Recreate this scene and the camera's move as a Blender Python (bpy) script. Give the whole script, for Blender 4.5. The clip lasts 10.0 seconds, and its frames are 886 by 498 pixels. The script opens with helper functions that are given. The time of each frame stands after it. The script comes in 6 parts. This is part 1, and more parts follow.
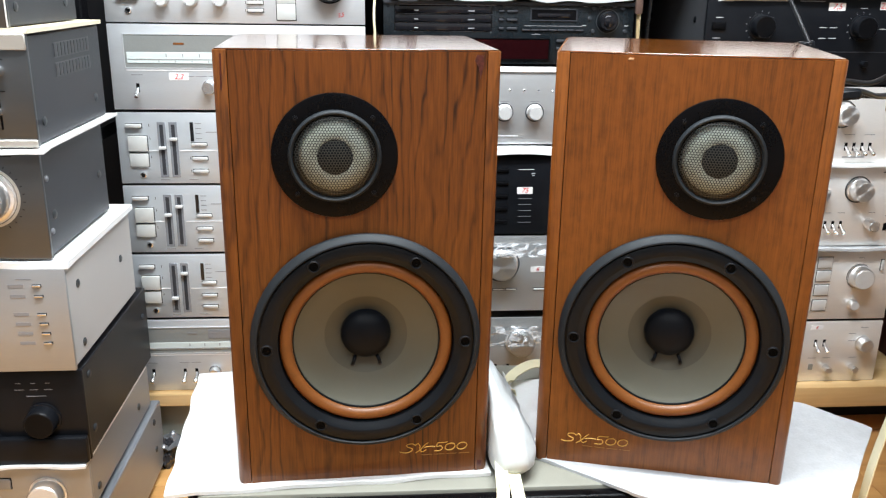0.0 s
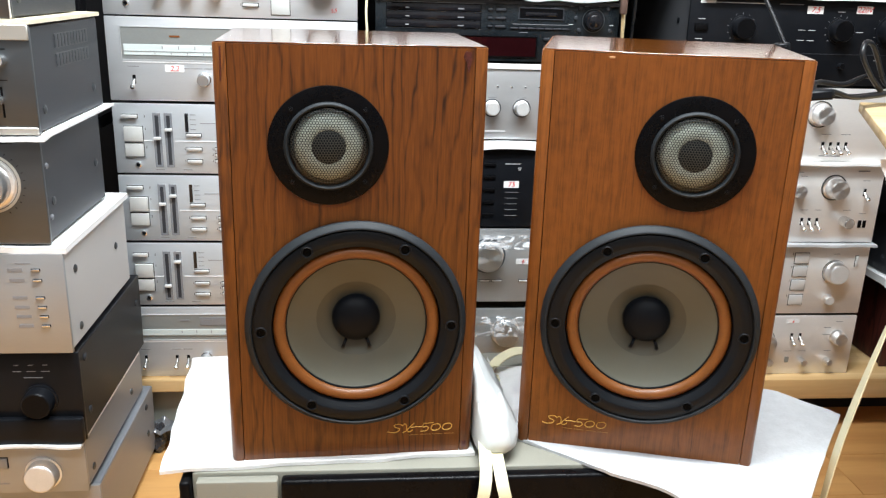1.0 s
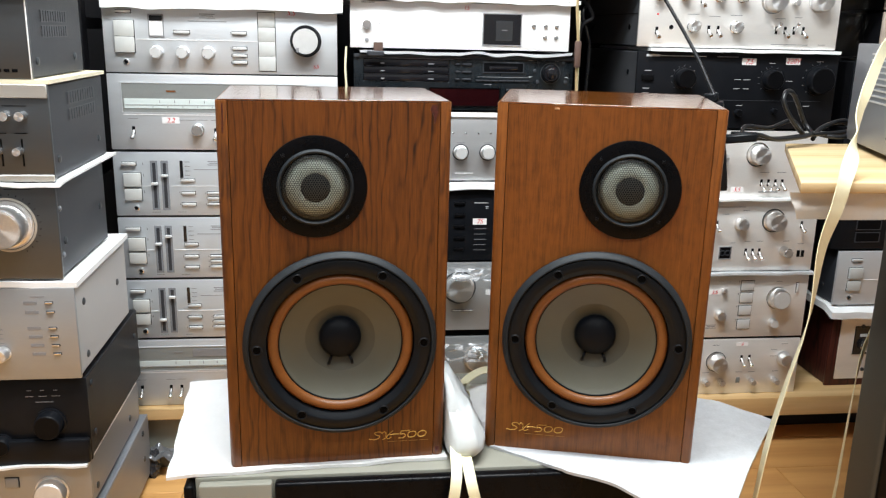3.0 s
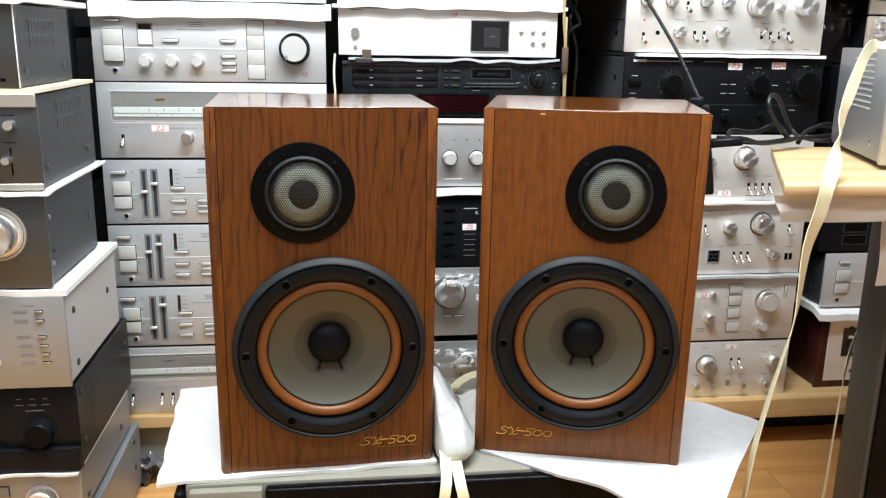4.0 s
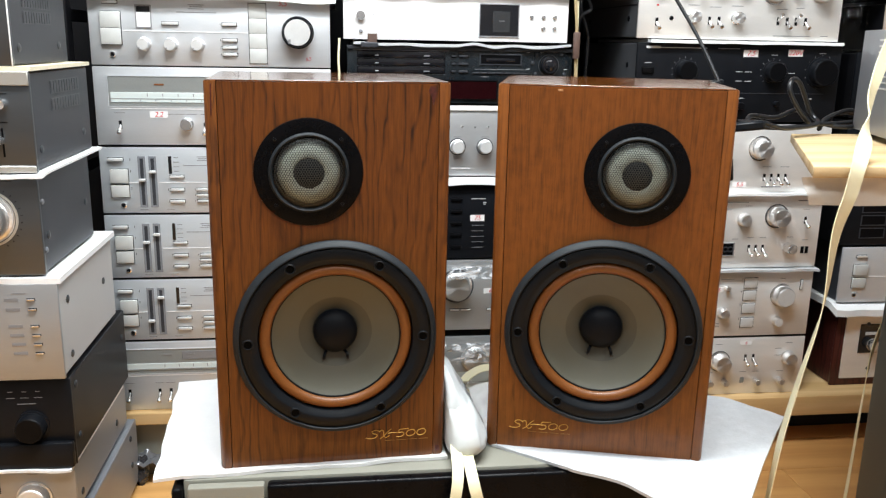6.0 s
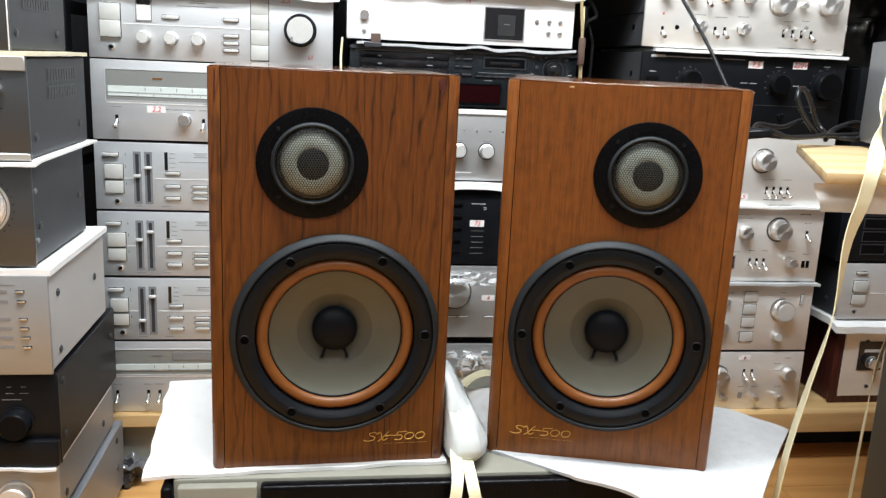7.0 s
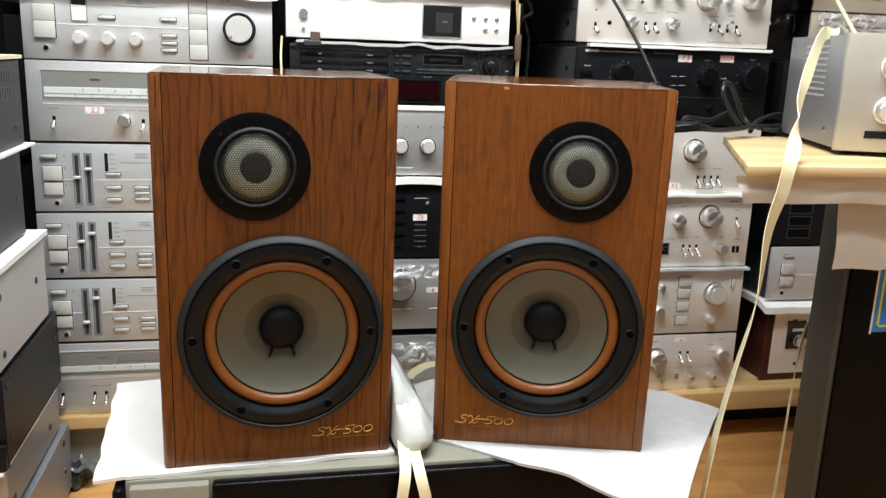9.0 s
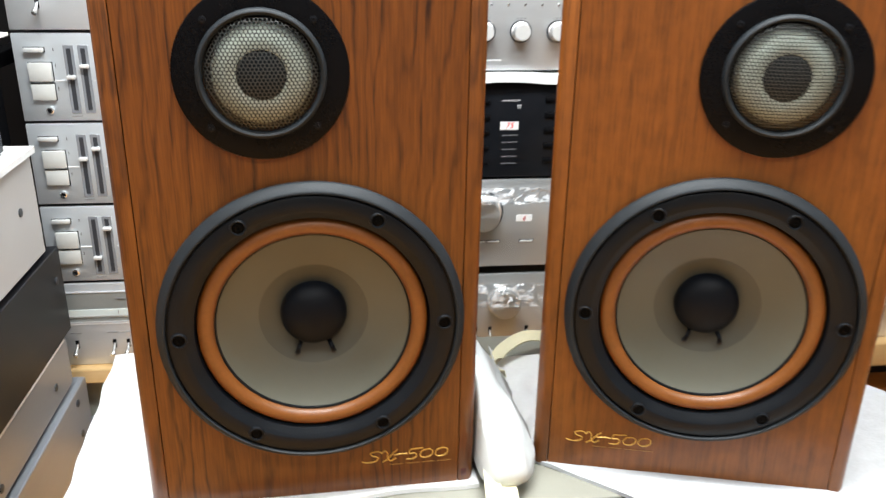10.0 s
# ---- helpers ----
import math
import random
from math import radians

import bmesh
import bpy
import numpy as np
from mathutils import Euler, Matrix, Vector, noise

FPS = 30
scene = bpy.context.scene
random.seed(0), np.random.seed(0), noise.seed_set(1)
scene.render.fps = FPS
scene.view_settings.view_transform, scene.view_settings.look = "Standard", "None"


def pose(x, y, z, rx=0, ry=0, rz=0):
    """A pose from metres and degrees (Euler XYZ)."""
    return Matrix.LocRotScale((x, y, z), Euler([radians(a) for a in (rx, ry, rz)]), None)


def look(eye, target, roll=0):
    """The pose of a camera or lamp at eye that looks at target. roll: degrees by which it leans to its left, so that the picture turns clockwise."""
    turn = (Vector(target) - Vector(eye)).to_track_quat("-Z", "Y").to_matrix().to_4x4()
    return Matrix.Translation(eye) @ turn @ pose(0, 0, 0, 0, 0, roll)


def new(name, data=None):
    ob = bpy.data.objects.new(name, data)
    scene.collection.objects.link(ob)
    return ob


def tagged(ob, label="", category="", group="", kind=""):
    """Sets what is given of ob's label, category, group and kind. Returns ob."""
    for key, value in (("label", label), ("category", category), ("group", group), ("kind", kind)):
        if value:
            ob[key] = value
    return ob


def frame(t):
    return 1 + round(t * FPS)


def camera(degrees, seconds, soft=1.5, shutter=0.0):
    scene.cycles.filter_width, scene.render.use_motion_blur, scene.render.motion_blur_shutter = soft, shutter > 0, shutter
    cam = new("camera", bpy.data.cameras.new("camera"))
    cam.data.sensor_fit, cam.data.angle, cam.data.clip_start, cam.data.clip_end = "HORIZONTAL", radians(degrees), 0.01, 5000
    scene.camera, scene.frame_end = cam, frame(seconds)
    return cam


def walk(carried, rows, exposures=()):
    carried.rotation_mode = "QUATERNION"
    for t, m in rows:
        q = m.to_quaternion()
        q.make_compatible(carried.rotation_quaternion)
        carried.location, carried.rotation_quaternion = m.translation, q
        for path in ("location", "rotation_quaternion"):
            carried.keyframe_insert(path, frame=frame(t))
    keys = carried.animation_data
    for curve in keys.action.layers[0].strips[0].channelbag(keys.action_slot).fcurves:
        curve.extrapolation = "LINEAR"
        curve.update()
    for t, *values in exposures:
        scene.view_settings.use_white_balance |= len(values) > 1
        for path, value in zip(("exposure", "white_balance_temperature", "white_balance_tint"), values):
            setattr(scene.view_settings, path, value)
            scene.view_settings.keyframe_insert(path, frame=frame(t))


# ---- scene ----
cam = camera(55.9, 10.0, soft=1.25, shutter=0.45)
PATH = [
    (0, (0.033, -0.002, 0.808), (0.189, 1.9, 0.209), 0.9),
    (0.5, (0.029, -0.018, 0.809), (0.207, 1.883, 0.211), 1.6),
    (1, (0.03, -0.039, 0.81), (0.215, 1.858, 0.205), 1.8),
    (1.5, (0.029, -0.09, 0.823), (0.219, 1.811, 0.231), 1.6),
    (2, (0.031, -0.137, 0.833), (0.236, 1.774, 0.278), 1.6),
    (2.5, (0.025, -0.155, 0.83), (0.242, 1.762, 0.302), 1.6),
    (3, (0.026, -0.166, 0.829), (0.261, 1.755, 0.325), 1.3),
    (4.5, (0.034, -0.173, 0.83), (0.287, 1.749, 0.341), 0.9),
    (5, (0.035, -0.169, 0.827), (0.29, 1.752, 0.332), 0.8),
    (5.5, (0.031, -0.156, 0.818), (0.289, 1.766, 0.327), 0.7),
    (6.8, (0.011, -0.105, 0.765), (0.274, 1.826, 0.317), 2.4),
    (7, (0.009, -0.112, 0.768), (0.288, 1.819, 0.33), 2.6),
    (7.5, (-0.001, -0.147, 0.785), (0.315, 1.793, 0.412), 3.2),
    (8, (-0.002, -0.163, 0.789), (0.355, 1.775, 0.447), 3.2),
    (8.5, (-0.002, -0.168, 0.783), (0.397, 1.752, 0.393), 3.3),
    (9, (0.009, -0.138, 0.786), (0.414, 1.765, 0.323), 2.1),
    (9.5, (0.036, -0.032, 0.769), (0.356, 1.863, 0.213), 1.4),
    (9.7, (0.049, 0.087, 0.737), (0.308, 1.977, 0.139), 1.4),
    (9.8, (0.052, 0.137, 0.729), (0.298, 2.021, 0.102), 1.3),
    (10, (0.049, 0.194, 0.754), (0.271, 2.043, 0.024), 0.9),
]
walk(cam, [(t, look(eye, target, roll)) for t, eye, target, roll in PATH],
     [(0, 0.22, 6350, 10), (1, 0.16, 6400, 10), (2, -0.13, 6450, 10), (4.5, -0.05, 6550, 10), (5.5, -0.05, 6500, 10), (7.2, -0.12, 6550, 10), (8, -0.27, 6650, 10), (9, -0.24, 6850, 10), (9.5, -0.06, 6900, 10), (10, 0.38, 6600, 10)])
EXPOSURE = 0.0
LAMP_W = 56.0
TBX, TBY, TFX, TFY, TZ = 0.732, 1.103, 0.558, 0.744, 0.667
RCX, RCY, RCT = 0.757, 0.862, -18.0
KX, KY, KT = 0.789, 0.84, 0.0

# ---- world and light ----
world = bpy.data.worlds.new("world")
scene.world = world
world.use_nodes = True
world.node_tree.nodes["Background"].inputs["Color"].default_value = (0.75, 0.82, 0.9, 1)
world.node_tree.nodes["Background"].inputs["Strength"].default_value = 0.05
scene.view_settings.exposure = EXPOSURE


# ---- materials ----
def nodes_of(name):
    m = bpy.data.materials.new(name)
    m.use_nodes = True
    nt = m.node_tree
    return m, nt, nt.nodes["Principled BSDF"]


def mapped(nt, scale, source="Object"):
    co = nt.nodes.new("ShaderNodeTexCoord")
    mp = nt.nodes.new("ShaderNodeMapping")
    mp.inputs["Scale"].default_value = scale
    nt.links.new(co.outputs[source], mp.inputs["Vector"])
    return mp


def noise_at(nt, vec, scale, detail=3.0, rough=0.55):
    n = nt.nodes.new("ShaderNodeTexNoise")
    n.inputs["Scale"].default_value = scale
    n.inputs["Detail"].default_value = detail
    n.inputs["Roughness"].default_value = rough
    nt.links.new(vec.outputs[0], n.inputs["Vector"])
    return n


def math_node(nt, op, a, b=None):
    n = nt.nodes.new("ShaderNodeMath")
    n.operation = op
    for i, v in enumerate((a, b)):
        if v is None:
            continue
        if isinstance(v, (int, float)):
            n.inputs[i].default_value = v
        else:
            nt.links.new(v, n.inputs[i])
    return n.outputs[0]


def ramp(nt, fac, stops):
    r = nt.nodes.new("ShaderNodeValToRGB")
    els = r.color_ramp.elements
    while len(els) < len(stops):
        els.new(0.5)
    for e, (p, c) in zip(els, stops):
        e.position = p
        e.color = (*c, 1) if len(c) == 3 else c
    nt.links.new(fac, r.inputs["Fac"])
    return r.outputs["Color"]


def shade(c, k):
    return tuple(min(1.0, v * k) for v in c)


def surface(name, col, rough=0.5, metal=0.0, var=0.12, scale=18.0, stretch=(1, 1, 1), grain=0.0, gscale=400.0, coat=0.0, rvar=0.12, spec=0.5):
    """A surface with broad stains and fine grain in colour, gloss and relief."""
    m, nt, b = nodes_of(name)
    vec = mapped(nt, stretch)
    big = noise_at(nt, vec, scale, 4.0)
    fine = noise_at(nt, vec, gscale, 2.0)
    mix = math_node(nt, "ADD", math_node(nt, "MULTIPLY", big.outputs["Fac"], 0.65), math_node(nt, "MULTIPLY", fine.outputs["Fac"], 0.35))
    nt.links.new(ramp(nt, mix, [(0.3, shade(col, 1 - var)), (0.7, shade(col, 1 + var))]), b.inputs["Base Color"])
    r = math_node(nt, "ADD", math_node(nt, "MULTIPLY", mix, rvar * 2), rough - rvar)
    nt.links.new(r, b.inputs["Roughness"])
    b.inputs["Metallic"].default_value = metal
    b.inputs["Coat Weight"].default_value = coat
    b.inputs["Specular IOR Level"].default_value = spec
    if grain:
        bump = nt.nodes.new("ShaderNodeBump")
        bump.inputs["Strength"].default_value = grain
        bump.inputs["Distance"].default_value = 0.0006
        nt.links.new(fine.outputs["Fac"], bump.inputs["Height"])
        nt.links.new(bump.outputs["Normal"], b.inputs["Normal"])
    return m


def veneer(name, light, mid, dark, lines, contrast, seed, gloss=0.34, streak=0.3, coat=0.15, mottle=0.10):
    """Stained wood veneer with upright grain: thin uneven dark lines, pores and slow tone."""
    m, nt, b = nodes_of(name)
    long = mapped(nt, (1.0, 1.0, 0.11))
    long.inputs["Location"].default_value = (seed, seed * 0.7, seed * 0.3)
    warp = noise_at(nt, long, 11.0, 4.0, 0.50)
    wob = noise_at(nt, mapped(nt, (1.0, 1.0, 0.35)), 46.0, 2.0, 0.5)
    sep = nt.nodes.new("ShaderNodeSeparateXYZ")
    nt.links.new(long.outputs[0], sep.inputs[0])
    across = math_node(nt, "ADD", sep.outputs["X"], math_node(nt, "MULTIPLY", sep.outputs["Y"], 0.8))
    ph = math_node(nt, "ADD", math_node(nt, "MULTIPLY", across, lines), math_node(nt, "MULTIPLY", warp.outputs["Fac"], 72.0))
    ph = math_node(nt, "ADD", ph, math_node(nt, "MULTIPLY", wob.outputs["Fac"], 8.5))
    wave = math_node(nt, "POWER", math_node(nt, "ADD", math_node(nt, "MULTIPLY", math_node(nt, "SINE", ph), 0.5), 0.5), 6.5)
    gate = noise_at(nt, mapped(nt, (1.0, 1.0, 0.24)), 27.0, 4.0, 0.68)
    wave = math_node(nt, "MULTIPLY", wave, math_node(nt, "POWER", math_node(nt, "MULTIPLY", gate.outputs["Fac"], 1.98), 2.2))
    half = math_node(nt, "POWER", math_node(nt, "ADD", math_node(nt, "MULTIPLY", math_node(nt, "SINE", math_node(nt, "MULTIPLY", ph, 2.37)), 0.5), 0.5), 3.0)
    pores = noise_at(nt, mapped(nt, (1.0, 1.0, 0.025)), 760.0, 2.0, 0.6)
    fleck = noise_at(nt, mapped(nt, (1.0, 1.0, 0.10)), 190.0, 3.0, 0.6)
    tone = noise_at(nt, mapped(nt, (1.0, 1.0, 0.40)), 8.0, 2.0)
    fac = math_node(nt, "ADD", math_node(nt, "MULTIPLY", wave, contrast), math_node(nt, "MULTIPLY", half, contrast * 0.22))
    fac = math_node(nt, "ADD", fac, math_node(nt, "MULTIPLY", pores.outputs["Fac"], streak))
    fac = math_node(nt, "ADD", fac, math_node(nt, "MULTIPLY", fleck.outputs["Fac"], streak))
    fac = math_node(nt, "ADD", fac, math_node(nt, "MULTIPLY", tone.outputs["Fac"], 0.26))
    cloud = noise_at(nt, mapped(nt, (1.0, 1.0, 0.8)), 75.0, 3.0, 0.6)
    fac = math_node(nt, "ADD", fac, math_node(nt, "MULTIPLY", math_node(nt, "SUBTRACT", cloud.outputs["Fac"], 0.5), mottle))
    nt.links.new(ramp(nt, fac, [(0.28, light), (0.60, mid), (1.0, dark)]), b.inputs["Base Color"])
    nt.links.new(math_node(nt, "ADD", math_node(nt, "MULTIPLY", fleck.outputs["Fac"], 0.16), gloss - 0.08), b.inputs["Roughness"])
    bump = nt.nodes.new("ShaderNodeBump")
    bump.inputs["Strength"].default_value = 0.12 if coat < 0.5 else 0.015
    bump.inputs["Distance"].default_value = 0.0004
    nt.links.new(pores.outputs["Fac"], bump.inputs["Height"])
    nt.links.new(bump.outputs["Normal"], b.inputs["Normal"])
    b.inputs["Coat Weight"].default_value = coat
    b.inputs["Coat Roughness"].default_value = 0.11
    b.inputs["Specular IOR Level"].default_value = 0.3 + 0.2 * (coat > 0.5)
    return m


def film(name, tint, gloss):
    """Thin clear plastic: lets light through, with sharp gloss."""
    m, nt, b = nodes_of(name)
    nt.nodes.remove(b)
    clear = nt.nodes.new("ShaderNodeBsdfTransparent")
    clear.inputs["Color"].default_value = (*tint, 1)
    shine = nt.nodes.new("ShaderNodeBsdfGlossy")
    shine.inputs["Roughness"].default_value = 0.10
    fr = nt.nodes.new("ShaderNodeLayerWeight")
    edge = math_node(nt, "POWER", fr.outputs["Facing"], 4.0)
    mix = nt.nodes.new("ShaderNodeMixShader")
    nt.links.new(math_node(nt, "ADD", math_node(nt, "MULTIPLY", edge, gloss * 0.6), 0.04), mix.inputs[0])
    nt.links.new(clear.outputs[0], mix.inputs[1])
    nt.links.new(shine.outputs[0], mix.inputs[2])
    nt.links.new(mix.outputs[0], nt.nodes["Material Output"].inputs["Surface"])
    return m


def creased(name):
    """Crumpled clear plastic; white colour along its creases stands in for glints."""
    m, nt, b = nodes_of(name)
    n = noise_at(nt, mapped(nt, (1.0, 1.0, 1.6)), 34.0, 4.0, 0.6)
    n.inputs["Distortion"].default_value = 0.7
    ridge = math_node(nt, "ABSOLUTE", math_node(nt, "SUBTRACT", n.outputs["Fac"], 0.5))
    white = math_node(nt, "MULTIPLY", math_node(nt, "SUBTRACT", 0.045, ridge), 18.0)
    white.node.use_clamp = True
    clear = nt.nodes.new("ShaderNodeBsdfTransparent")
    clear.inputs["Color"].default_value = (0.95, 0.96, 0.97, 1)
    b.inputs["Base Color"].default_value = (0.85, 0.86, 0.88, 1)
    b.inputs["Roughness"].default_value = 0.15
    mix = nt.nodes.new("ShaderNodeMixShader")
    nt.links.new(white, mix.inputs[0])
    nt.links.new(clear.outputs[0], mix.inputs[1])
    nt.links.new(b.outputs[0], mix.inputs[2])
    nt.links.new(mix.outputs[0], nt.nodes["Material Output"].inputs["Surface"])
    return m


def turned(name, col, rough):
    """Metal turned on a lathe: fine rings that stretch its highlights."""
    m, nt, b = nodes_of(name)
    vec = mapped(nt, (1, 1, 1))
    n = noise_at(nt, vec, 260.0, 2.0)
    nt.links.new(ramp(nt, n.outputs["Fac"], [(0.3, shade(col, 0.94)), (0.7, shade(col, 1.05))]), b.inputs["Base Color"])
    b.inputs["Metallic"].default_value = 0.92
    b.inputs["Roughness"].default_value = rough
    b.inputs["Anisotropic"].default_value = 0.9
    tan = nt.nodes.new("ShaderNodeTangent")
    tan.direction_type, tan.axis = "RADIAL", "Y"
    nt.links.new(tan.outputs[0], b.inputs["Tangent"])
    return m


def glow(name, col, strength):
    m, nt, b = nodes_of(name)
    b.inputs["Base Color"].default_value = (*col, 1)
    b.inputs["Emission Color"].default_value = (*col, 1)
    b.inputs["Emission Strength"].default_value = strength
    return m


def brushed(name, col, rough, var=0.07, metal=0.8, along=(0.06, 1, 1)):
    return surface(name, col, rough, metal, var, 30.0, along, 0.10, 1500.0, rvar=0.07)


